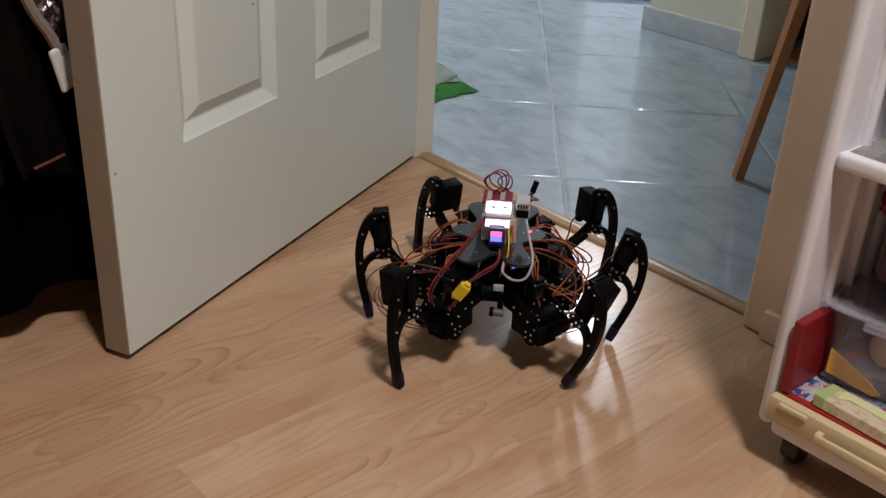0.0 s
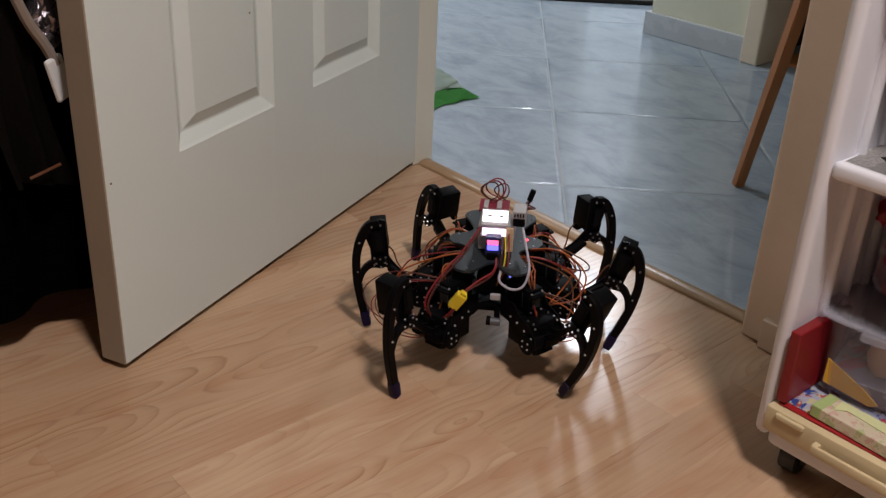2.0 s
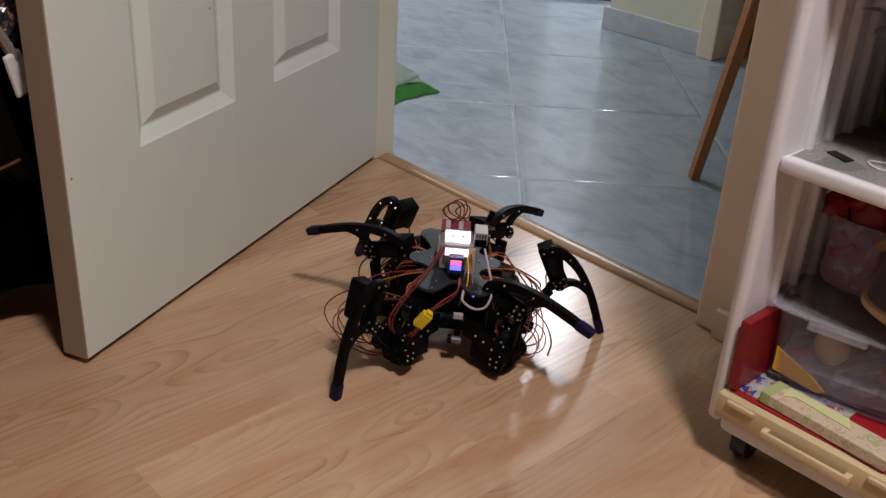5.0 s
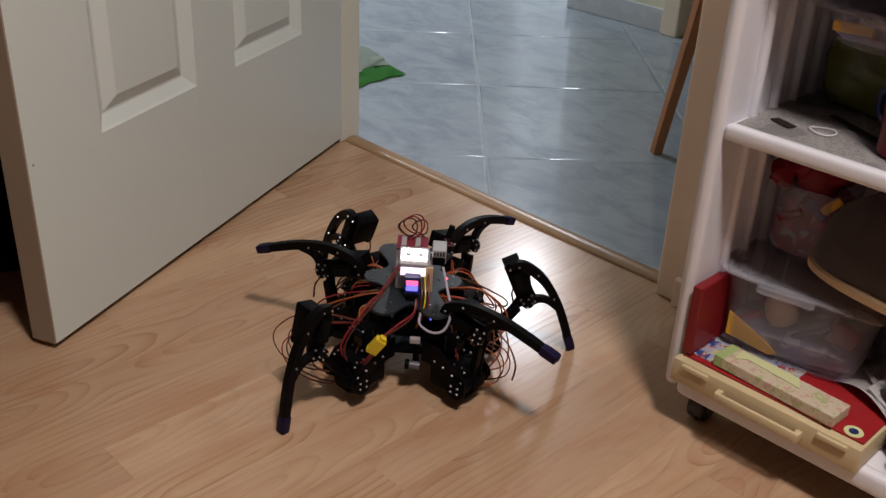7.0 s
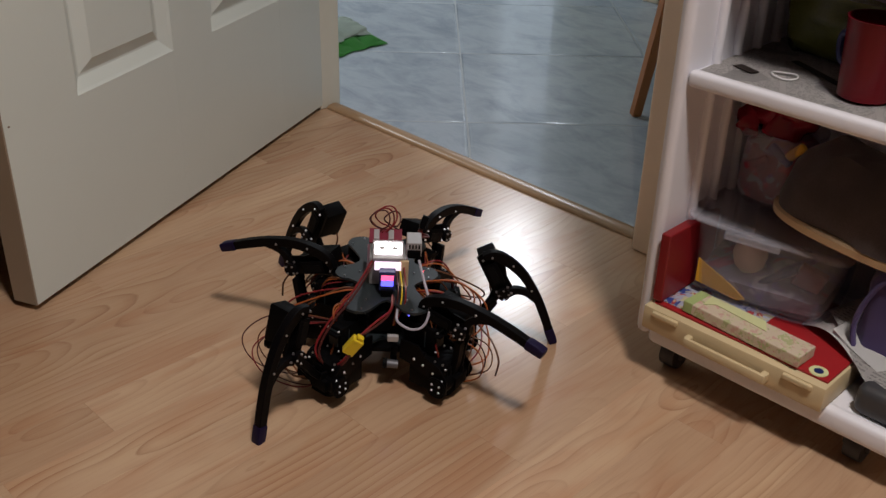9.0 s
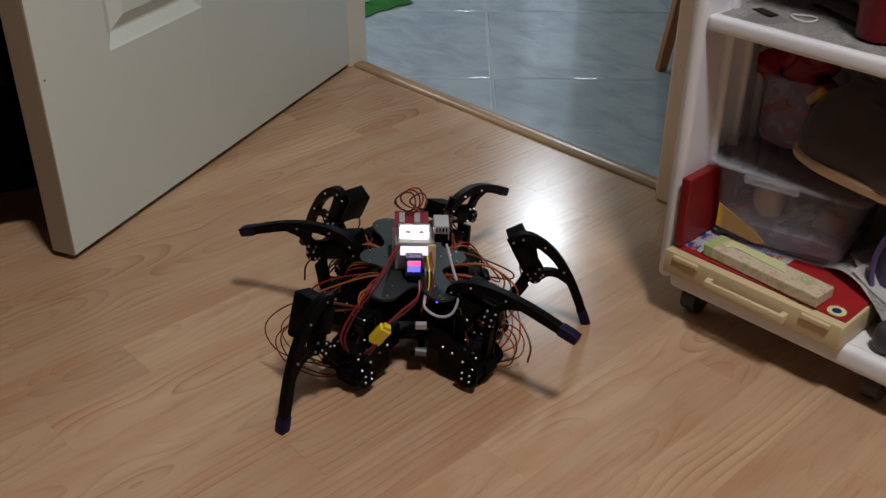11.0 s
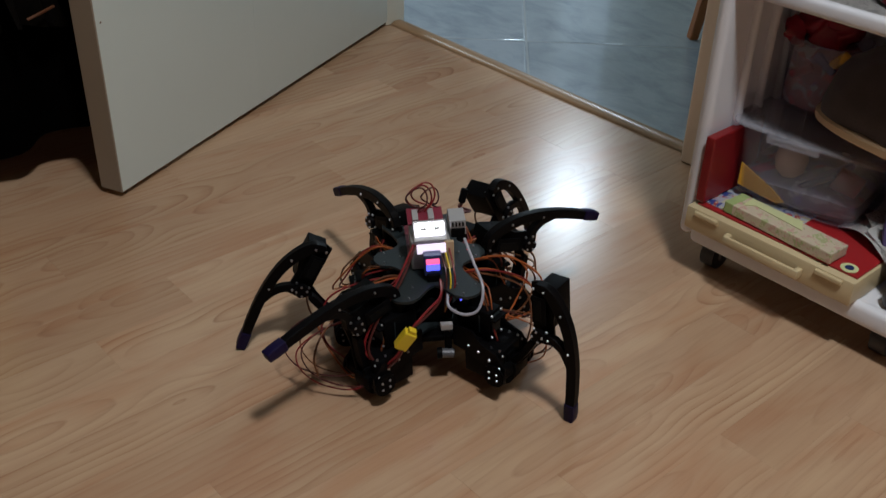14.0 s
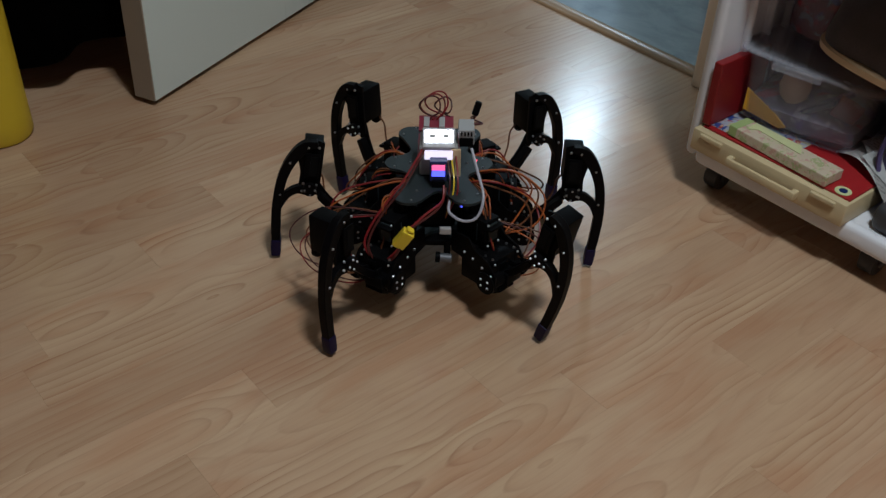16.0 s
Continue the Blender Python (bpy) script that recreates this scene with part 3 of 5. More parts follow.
# ---------------------------------------------------------------- things behind and beside the door
def coat():
    """Dark clothes on a hook at the back of the door; door space: x along the leaf, y out of its seen face."""
    c = thing("hanging_coat", "near-black cloth coat behind the open door, drawn out over the shade there", "coat", door.matrix_world.copy())
    # hem and far side drawn out to fill the deep shade there
    def back(u, v):
        x = 0.50 + 0.54 * u - 0.05 * v
        z = 0.04 + 1.38 * v + 0.03 * math.sin(5 * u)
        round_bottle = min(1.0, max(0.0, (u - 0.50) / 0.17))
        y = -0.075 - 0.028 * math.sin(15 * u + 1.8 * v) - 0.05 * u - 0.012 * math.sin(31 * u + 4 * v) - 0.14 * round_bottle ** 2
        return Vector((x, y, z))
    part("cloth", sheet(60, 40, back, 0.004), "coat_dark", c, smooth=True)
    def panel(u, v):
        x = 0.735 + 0.075 * u + 0.03 * math.sin(3 * v)
        z = 0.215 + 0.6 * v + 0.02 * u
        y = -0.068 - 0.03 * math.sin(3.1 * u) - 0.02 * v - 0.009 * math.sin(13 * u + 5 * v) - 0.006 * math.sin(9 * v - 6 * u)
        return Vector((x, y, z))
    part("front_flap", sheet(16, 30, panel, 0.003), "coat", c, "dark olive grey fold", True)
    def sleeve(u, v):
        a = 2 * math.pi * u
        return Vector((0.822 + 0.042 * math.cos(a) * (1 + 0.15 * math.sin(9 * v)), -0.15 + 0.04 * math.sin(a), 0.22 + 0.7 * v))
    part("sleeve", sheet(20, 26, sleeve), "coat", c, "dark olive grey sleeve", True)
    bm = bmesh.new()
    tube(bm, [(0.79, -0.075, 0.47), (0.772, -0.07, 0.415), (0.757, -0.065, 0.385), (0.748, -0.062, 0.362)], 0.006, 8)
    part("strap", bm, "strap", c, "pale strap", True)
    part("strap_tag", new_box((0, 0, 0), (0.024, 0.006, 0.05), pose(0.7475, -0.0605, 0.347, 0, 14, 0), 0.003), "paper", c, "white strap end")
    bm = bmesh.new()
    ball(bm, (0.742, -0.072, 0.412), (0.022, 0.012, 0.036), 4)
    part("foil_patch", crumpled(bm, 0.012, 0.012, 2), "foil", c, "crinkled shiny foil wrapper")
    bm = bmesh.new()
    tube(bm, [(0.76, -0.062, 0.252), (0.772, -0.075, 0.244), (0.784, -0.085, 0.238)], 0.0018, 6)
    part("trim_cord", bm, "wire_brown", c, "orange-brown cord along the hem", True)
    bm = rod(bmesh.new(), (0.74, -0.041, 1.42), (0.74, -0.085, 1.43), 0.006)
    part("hook", bm, "silver", c, "metal door hook", True)


coat()

yellow = lathe([(0.030, 0.0), (0.040, 0.002), (0.043, 0.008), (0.0425, 0.03), (0.039, 0.2), (0.037, 0.31), (0.034, 0.318), (0.02, 0.335), (0.015, 0.34)], 40)
tub_y = thing("yellow_bottle", "tall yellow plastic bottle standing on the laminate floor", "bottle", pose(0.262, -0.905, 0.0))
part("body", yellow, "yellow", tub_y, smooth=True)
part("cap", lathe([(0.017, 0.338), (0.017, 0.365), (0.014, 0.37)], 24), "yellow", tub_y, smooth=True)


# ---------------------------------------------------------------- hall things
def stool():
    s = thing("wooden_stool", "reddish brown wooden stool with slanted square legs", "stool", pose(0.404, 0.41, 0.0))
    cx, cy = 0.235, 0.13
    for (fx, fy) in ((0, 0), (2 * cx, 0.02), (0.02, 2 * cy + 0.13), (2 * cx, 2 * cy + 0.1)):
        k = 1 if fx < 0.1 else -1
        top = Vector((fx + 0.058 * k, fy + 0.02 * (1 if fy < 0.1 else -1), 0.44))
        bm = bmesh.new()
        tube(bm, [(fx, fy, 0), tuple(Vector((fx, fy, 0)).lerp(top, 0.5)), tuple(top)], 0.0125, 4, 4, 1.3)
        bmesh.ops.bevel(bm, geom=[e for e in bm.edges if e.calc_face_angle(0) > 0.8], offset=0.002, segments=2, affect="EDGES")
        part("leg", bm, "oak", s)
    seat = lathe([(0.1, 0.44), (0.165, 0.441), (0.17, 0.45), (0.168, 0.462), (0.15, 0.466)], 40, Matrix.Translation((cx, cy + 0.03, 0)))
    part("seat", seat, "oak", s, smooth=True)


stool()


def towel():
    t = thing("floor_towel", "crumpled green and white cloth on the grey tiles", "cloth", pose(-0.31, 0.30, 0.0))
    near, tip, far, hid = Vector((0.085, -0.11, 0)), Vector((0.088, 0.05, 0)), Vector((-0.105, 0.098, 0)), Vector((-0.10, -0.06, 0))
    def heap(u, v, u0=0.0, v0=0.0, u1=1.0, v1=1.0, up=0.0, seed=3):
        a, b = u0 + (u1 - u0) * u, v0 + (v1 - v0) * v
        q = near.lerp(tip, a).lerp(hid.lerp(far, a), b)
        edge = min(1, 5 * min(u, 1 - u, v, 1 - v))
        z = 0.003 + up + (0.018 if up == 0 else 0.013) * edge * (0.45 + 1.0 * abs(noise.noise(Vector((a * 4, b * 4, seed)))))
        return q + Vector((0.026 * noise.noise(Vector((b * 7, a * 3, seed))), 0.026 * noise.noise(Vector((a * 7, b * 3, seed + 4))), z))
    part("folded_cloth", sheet(34, 34, heap, 0.002), "green_towel", t, smooth=True)
    part("pale_fold", sheet(22, 22, lambda u, v: heap(u, v, 0.2, 0.22, 0.9, 0.97, 0.013), 0.002), "white_towel", t, "whitish turned-over fold", True)


towel()

# low dark slab at the end of the hall, an added glowing panel beyond
# stands in for dark furniture, flat so the lamp's reflection clears it
mat = bmesh.new()
prism(mat, [(-1.03, 0.93), (-0.46, 1.56), (-1.05, 2.15), (-1.70, 1.52)], 0.0005, 0.014, None, 0.003)
tagged(part("floor_mat", mat, "dark_brown"), "low dark brown slab in place of dark furniture in the hall", "mat")
# added glowing panel, mirrored in the tiles as an upright bright streak
cab = thing("glass_door", "tall narrow glowing panel added for its streak in the tiles", "door", pose(-1.62, 2.52, 0, 0, 0, 39))
part("glow_face", new_box((0, 0, 1.04), (0.27, 0.012, 1.86)), "panel_glow", cab, "glowing face of the panel")
for x in (-0.155, 0.155):
    part("stile", new_box((x, 0, 1.0), (0.04, 0.04, 2.0), bevel=0.003), "white_wall", cab)
for z in (0.055, 1.985):
    part("rail", new_box((0, 0, z), (0.27, 0.038, 0.11 if z < 1 else 0.03), bevel=0.003), "white_wall", cab)


# ---------------------------------------------------------------- the storage trolley and what it holds
CX0, CX1, CY0, CY1 = 0.866, 1.185, -0.256, -0.03
cart = thing("storage_trolley", "white plastic shelf trolley on dark casters, crammed with household things", "trolley")


def rounded_panel(x0, x1):
    bm = bmesh.new()
    box(bm, ((x0 + x1) / 2, (CY0 + CY1) / 2, 0.51), (x1 - x0, CY1 - CY0, 0.93), bevel=0.0078, seg=3)
    return bm


part("side_panel", rounded_panel(CX0 + 0.005, CX0 + 0.022), "white_plastic", cart, smooth=True)
part("side_panel", rounded_panel(CX1, CX1 + 0.022), "white_plastic", cart, smooth=True)
for x, s in ((CX0 + 0.022, 1), (CX1, -1)):
    for y in (-0.205, -0.165, -0.125, -0.085):
        part("rib", new_box((x + s * 0.003, y, 0.51), (0.011, 0.010, 0.88), bevel=0.0045, seg=3), "white_plastic", cart, smooth=True)
part("back_panel", new_box(((CX0 + CX1) / 2 + 0.011, CY1 - 0.003, 0.51), (CX1 - CX0 - 0.024, 0.005, 0.9)), "white_plastic", cart)


def shelf(z, front, lip):
    bm = bmesh.new()
    w = CX1 - CX0 - 0.022
    box(bm, (CX0 + 0.022 + w / 2, (front + 0.01 + CY1 - 0.008) / 2, z - 0.004), (w - 0.002, CY1 - 0.008 - front - 0.01, 0.006))
    box(bm, (CX0 + 0.022 + w / 2, front + 0.006, z - lip / 2 + 0.002), (w - 0.001, 0.014, lip), bevel=0.005, seg=3)
    return bm


part("shelf", shelf(0.356, -0.252, 0.017), "white_plastic", cart, smooth=True)
# upper shelf out of view, set low to shade the inner side wall
part("shelf", shelf(0.592, -0.252, 0.017), "white_plastic", cart, smooth=True)
bm = bmesh.new()
box(bm, ((CX0 + CX1) / 2 + 0.011, -0.14, 0.058), (CX1 - CX0 - 0.024, 0.215, 0.01))
box(bm, ((CX0 + CX1) / 2 + 0.011, -0.249, 0.052), (CX1 - CX0 - 0.023, 0.016, 0.026), bevel=0.007, seg=3)
part("bottom_tray", bm, "white_plastic", cart, smooth=True)


def caster(x, y):
    wheel = part("caster", rod(bmesh.new(), (x - 0.009, y, 0.0185), (x + 0.009, y, 0.0185), 0.0185, seg=24), "grey_plastic", cart, "dark grey rubber caster", True)
    bm = bmesh.new()
    box(bm, (x - 0.012, y + 0.004, 0.031), (0.004, 0.024, 0.032), bevel=0.001)
    box(bm, (x + 0.012, y + 0.004, 0.031), (0.004, 0.024, 0.032), bevel=0.001)
    box(bm, (x, y + 0.004, 0.048), (0.028, 0.024, 0.004), bevel=0.001)
    part("fork", bm, "grey_plastic", wheel)


for x in (CX0 + 0.042, CX1 - 0.055):
    for y in (-0.222, -0.06):
        caster(x, y)


def game_case():
    g = thing("game_case", "flat beige plastic game case with a red printed lid", "case", pose(0.994, -0.19, 0.0635))
    part("base", new_box((0, 0, 0.0145), (0.214, 0.158, 0.029), bevel=0.0025), "beige_plastic", g, smooth=True)
    part("lid_print", new_box((0.002, 0.004, 0.0305), (0.204, 0.146, 0.003), bevel=0.001), "game", g, "red lid with a colourful printed picture")
    part("lid_picture", new_box((-0.045, 0.006, 0.0323), (0.105, 0.136, 0.0008)), "picture", g, "blue and white printed picture")
    for x in (-0.078, 0.078):
        part("latch", new_box((x, -0.0800, 0.0238), (0.032, 0.005, 0.006), bevel=0.0015), "beige_plastic", g)
    h = bmesh.new()
    box(h, (0, -0.0865, 0.0125), (0.096, 0.005, 0.011), bevel=0.002)
    for x in (-0.045, 0.045):
        box(h, (x, -0.082, 0.0125), (0.007, 0.009, 0.011), bevel=0.001)
    part("handle", h, "beige_plastic", g, smooth=True)
    part("sticker", lathe([(0.0095, 0.0322), (0.0095, 0.0329)], 24, Matrix.Translation((0.089, -0.06, 0))), "pale_card", g, "round yellow sticker")
    part("sticker_print", lathe([(0.0048, 0.0329), (0.0048, 0.0333)], 16, Matrix.Translation((0.089, -0.06, 0))), "navy", g)


game_case()
red_book = tagged(part("red_book", new_box((0.8965, -0.21, 0.1385), (0.0115, 0.1, 0.082), bevel=0.0015), "red_card"),
                  "red book standing upright against the trolley side", "book")


def booklet():
    b = thing("card_box", "slim green and pink printed card box on the game case", "box", pose(0.998, -0.243, 0.0967, 0, 0, -3))
    part("box", new_box((0, 0, 0.0065), (0.138, 0.032, 0.013), bevel=0.0012), "booklet", b)
    part("end_flap", new_box((-0.0645, 0, 0.0068), (0.012, 0.0325, 0.0137), bevel=0.0012), "green_card", b, "green end of the box")


booklet()
bm = bmesh.new()
prism(bm, [(0.946, -0.247), (0.956, -0.238), (1.02, -0.245), (1.01, -0.228), (0.944, -0.226)], 0.1100, 0.1107)
tagged(part("folded_card", bm, "pale_card"), "pale yellow folded card lying on the printed box", "card")


def food_tub(name, label, at, rx, ry, z0, z1, lid=True, content="mixed_toys", fill=0.55, k=0.62, foot=0.84, lift=0):
    t = thing(name, label, "container", at)
    def ring(f, k, z, n=44):
        out = []
        for i in range(n):
            a = 2 * math.pi * i / n
            ca, sa = math.cos(a), math.sin(a)
            out.append((f * rx * math.copysign(abs(ca) ** k, ca), f * ry * math.copysign(abs(sa) ** k, sa), z))
        return out
    def shell(levels, k):
        bm = bmesh.new()
        rs = [[bm.verts.new(p) for p in ring(f, k, z)] for f, z in levels]
        for a, b in zip(rs, rs[1:]):
            for i in range(len(a)):
                bm.faces.new((a[i], a[(i + 1) % len(a)], b[(i + 1) % len(a)], b[i]))
        bm.faces.new(rs[0])
        bm.faces.new(rs[-1])
        bmesh.ops.recalc_face_normals(bm, faces=bm.faces[:])
        return bm
    part("tub_wall", shell([(foot, z0), (foot + 0.06, z0 + 0.006), (1.0, z1), (0.985, z1), (foot + 0.045, z0 + 0.008), (foot - 0.04, z0 + 0.004)], k), "clear", t, smooth=True)
    bm = shell([(0.8, z0 + 0.005), (0.86, z0 + 0.012), (0.86, z0 + (z1 - z0) * fill), (0.6, z0 + (z1 - z0) * (fill + 0.12))], k)
    part("contents", crumpled(bm, 0.004, 0.02, 4), content, t, "jumble of small coloured things", True)
    if lid:
        bm = shell([(1.06, z1 - 0.0008), (1.09, z1 - 0.0008), (1.09, z1 + 0.0012), (1.07, z1 + 0.0018), (0.97, z1 + 0.0018), (0.95, z1 - 0.001), (0.90, z1 - 0.001), (0.88, z1 + 0.002), (0.8, z1 + 0.002)], k * 0.62)
        bmesh.ops.transform(bm, matrix=pose(0, 0, z1 + 0.001, 0, lift, 0) @ Matrix.Translation((0, 0, -z1)), verts=bm.verts[:])
        part("lid", bm, "clear_lid", t, "cloudy clip-on lid", True)
        part("lid_clip", new_box((-0.012, -ry * 1.09, z1 - 0.003), (0.060, 0.006, 0.009), bevel=0.002), "clear_lid", t)
    return t


big = food_tub("storage_tub", "clear plastic storage tub with a lid, full of odds and ends", pose(0.969, -0.140, 0.0, 0, 0, 11), 0.081, 0.068, 0.0985, 0.187, fill=0.3, k=0.34, foot=0.88, lift=2.5)
bm = bmesh.new()
prism(bm, [(-0.069, 0.112), (-0.020, 0.103), (-0.012, 0.107), (-0.030, 0.120), (-0.069, 0.140)], 0, 0.002)
bmesh.ops.transform(bm, matrix=pose(0, -0.0575, 0, 90, 0, 0), verts=bm.verts[:])
part("card", bm, "orange_card", big, "orange-yellow card inside")
part("round_pot", ball(bmesh.new(), (-0.02, -0.038, 0.152), (0.019, 0.018, 0.024)), "tan", big, "pale round pot inside", True)
for x, y, z, turn, mat, lab in ((0.046, -0.036, 0.142, 20, "red_card", "red toy inside"), (0.01, -0.044, 0.135, -35, "navy", "dark stick inside"), (0.026, -0.03, 0.146, -40, "purple", "purple strip inside"), (0.0, -0.035, 0.128, -28, "red_card", "small red strip inside")):
    part("odd_item", new_box((0, 0, 0), (0.03 if turn == 20 else 0.055, 0.012, 0.026 if turn == 20 else 0.007), pose(x, y, z, 0, turn, 8), 0.002), mat, big, lab)


def wrapped_bag():
    c = food_tub("clear_cup", "clear plastic cup holding a red crinkled bag", pose(0.945, -0.13, 0.0), 0.042, 0.036, 0.199, 0.282, False, "red_mix", 0.8)
    bm = bmesh.new()
    ball(bm, (-0.005, -0.002, 0.298), (0.036, 0.026, 0.032), 4)
    part("red_bag", crumpled(bm, 0.014, 0.022, 5), "red_film", c, "red crinkled plastic bag", True)
    for x, y, z, turn, mat, lab in ((0.012, -0.028, 0.262, 30, "purple", "purple ribbon inside"), (0.026, -0.027, 0.268, -50, "orange_card", "yellow wrapper inside"), (-0.012, -0.029, 0.247, -35, "red_film", "red strip inside")):
        part("wrapper", new_box((0, 0, 0), (0.030, 0.008, 0.010), pose(x, y, z, 0, turn, 0), 0.003), mat, c, lab)
    bm = bmesh.new()
    ball(bm, (-0.034, -0.02, 0.285), (0.013, 0.012, 0.018), 3)
    part("bag_corner", crumpled(bm, 0.007, 0.012, 6), "red_film", c, "twisted red bag corner", True)


wrapped_bag()


def shoe():
    s = thing("suede_shoe", "dark brown suede shoe with a tan sole on the tub", "shoe", pose(1.062, -0.172, 0.207, 0, 5, -4))
    def outline(k, z):
        pts = []
        for i in range(36):
            a = 2 * math.pi * i / 36
            ca, sa = math.cos(a), math.sin(a)
            w = 0.04 * (1 - 0.18 * ca)
            pts.append((0.093 * k * math.copysign(abs(ca) ** 0.75, ca), w * k * math.copysign(abs(sa) ** 0.8, sa), z))
        return pts
    def stack(levels, bump=0.0):
        bm = bmesh.new()
        rs = [[bm.verts.new(p) for p in outline(k, z)] for k, z in levels]
        for a, b in zip(rs, rs[1:]):
            for i in range(36):
                bm.faces.new((a[i], a[(i + 1) % 36], b[(i + 1) % 36], b[i]))
        bm.faces.new(rs[0])
        bm.faces.new(rs[-1])
        bmesh.ops.recalc_face_normals(bm, faces=bm.faces[:])
        return crumpled(bm, bump, 0.03, 3) if bump else bm
    part("sole", stack([(0.95, 0), (1.0, 0.002), (1.01, 0.009), (0.97, 0.0115)]), "tan", s, "tan rubber sole", True)
    part("upper", stack([(0.95, 0.0115), (0.97, 0.022), (0.95, 0.038), (0.9, 0.055), (0.8, 0.072), (0.62, 0.086), (0.35, 0.092)], 0.007), "brown_felt", s, smooth=True)


shoe()


def loose_papers():
    for i, (x, y, z, r, mat, lab) in enumerate(((1.098, -0.158, 0.110, -24, "paper", "curled white sheet of paper on the game case"), (1.126, -0.170, 0.118, -38, "news", "curled newspaper page beside the game case"),
                                               (1.136, -0.166, 0.123, -16, "paper", "loose curled white sheet of paper"))):
        def leaf(u, v, i=i):
            return Vector((0.11 * (u - 0.5), 0.1 * (v - 0.5), 0.016 * (1 - v) * math.sin(2.6 * u + i) - 0.02 * (1 - v) ** 2 + 0.006 * math.sin(5 * u + 2 * i)))
        p = tagged(part("paper_sheet", sheet(16, 12, leaf, 0.0006), mat, smooth=True), lab, "paper", "loose papers on the trolley")
        p.matrix_world = pose(x, y, z, 0, 4, r)


loose_papers()


def pouch():
    p = thing("purple_pouch", "purple zipped fabric pouch on the bottom shelf", "pouch", pose(1.118, -0.152, 0.067))
    bm = bmesh.new()
    box(bm, (0, 0, 0.066), (0.064, 0.09, 0.13), bevel=0.02, seg=4)
    bmesh.ops.subdivide_edges(bm, edges=bm.edges[:], cuts=2, use_grid_fill=True)
    part("bag", crumpled(bm, 0.006, 0.03, 8), "purple", p, smooth=True)
    bm = bmesh.new()
    tube(bm, [(-0.02, -0.048, 0.02), (-0.03, -0.048, 0.07), (-0.012, -0.05, 0.122), (0.014, -0.049, 0.122)], 0.003, 6)
    part("zip", bm, "purple", p, smooth=True)


pouch()
# made-up black block that fills the dark gap by the game case
black_box = tagged(part("glasses_case", new_box((1.148, -0.192, 0.080), (0.058, 0.105, 0.034), bevel=0.010, seg=3), "grey_plastic", smooth=True),
                   "black rounded block filling the dark gap beside the game case", "case")
paper2 = tagged(part("newspaper", sheet(12, 12, lambda u, v: Vector((0.892 + 0.28 * u, -0.24 + 0.19 * v, 0.3556 + 0.0015 * math.sin(6 * u + 4 * v) ** 2)), 0.001), "news", smooth=True),
                "printed newspaper lining the middle shelf", "newspaper")
for c, s, r in (((0.925, -0.205), (0.026, 0.011), -20), ((0.985, -0.165), (0.09, 0.008), -28)):
    part("headline_bar", new_box((0, 0, 0), (s[0], s[1], 0.0006)), "dark_brown", paper2).matrix_local = pose(c[0], c[1], 0.3585, 0, 0, r)


ring_line = [(0.013 * math.cos(0.62 * k), 0.010 * math.sin(0.62 * k), 0.0008 * math.sin(1.3 * k)) for k in range(11)]
band_ring = tagged(part("rubber_band", tube(bmesh.new(), ring_line, 0.0008, 6, 5), "paper", smooth=True), "thin white rubber band lying on the newspaper", "rubber band")
band_ring.matrix_world = pose(0.962, -0.196, 0.3592)


def mug():
    g = thing("red_mug", "glossy dark red plastic mug with a navy handle", "mug", pose(1.04, -0.192, 0.3575))
    part("cup", lathe([(0.021, 0), (0.0245, 0.002), (0.0285, 0.073), (0.0295, 0.075), (0.0275, 0.075), (0.0235, 0.006), (0.018, 0.004)], 36), "red_plastic", g, smooth=True)
    bm = tube(bmesh.new(), [(-0.024, 0.012, 0.02), (-0.038, 0.02, 0.026), (-0.04, 0.021, 0.046), (-0.026, 0.013, 0.055)], 0.004, 8)
    part("handle", bm, "navy", g, "navy handle", True)


mug()


def shelf_two():
    bag = bmesh.new()
    box(bag, (0, 0, 0.038), (0.12, 0.05, 0.076), bevel=0.016, seg=3)
    bmesh.ops.subdivide_edges(bag, edges=bag.edges[:], cuts=3, use_grid_fill=True)
    b = tagged(part("gel_bag", crumpled(bag, 0.007, 0.018, 9), "green_gel", smooth=True), "greenish yellow translucent bag of beads on the shelf", "bag")
    b.matrix_world = pose(0.975, -0.105, 0.3585, 0, 0, -8)
    flat = food_tub("flat_container", "shallow clear plastic container lying on other things", pose(1.015, -0.13, 0.0), 0.095, 0.062, 0.4385, 0.472, True, "mixed_toys", 0.3)
    part("orange_item", new_box((-0.055, -0.045, 0.455), (0.04, 0.008, 0.01), bevel=0.002), "orange_card", flat, "orange item inside")
    for i, (mat, lab) in enumerate((("news", "dark printed magazine on the shallow container"), ("paper", "white sheet of paper in the stack"), ("navy", "dark folder in the stack"), ("paper", "topmost white sheet in the stack"))):
        p = tagged(part("magazine", sheet(10, 8, lambda u, v, i=i: Vector((0.2 * (u - 0.5), 0.13 * (v - 0.5), 0.006 * math.sin(3 * u + i))), 0.002), mat, smooth=True), lab, "paper", "papers stacked in the trolley")
        p.matrix_world = pose(1.01 + 0.006 * i, -0.14 - 0.004 * (i % 2), 0.4905 + 0.0075 * i, 0, 0, (-14, 6, -4, 10)[i])


shelf_two()

# ---------------------------------------------------------------- the six-legged robot
# robot space: x to its front, y to its own left, z up; origin on the floor below its middle when it stands
COXA = {"front_right": (0.0698, -0.0389, -45), "middle_right": (0.0, -0.0543, -90), "rear_right": (-0.0698, -0.0389, -135),
        "front_left": (0.0698, 0.0389, 45), "middle_left": (0.0, 0.0543, 90), "rear_left": (-0.0698, 0.0389, 135)}
HIP_R, HIP_Z, FEMUR = 0.04, 0.0562, 0.0657
TOE = (0.0297, -0.0937)
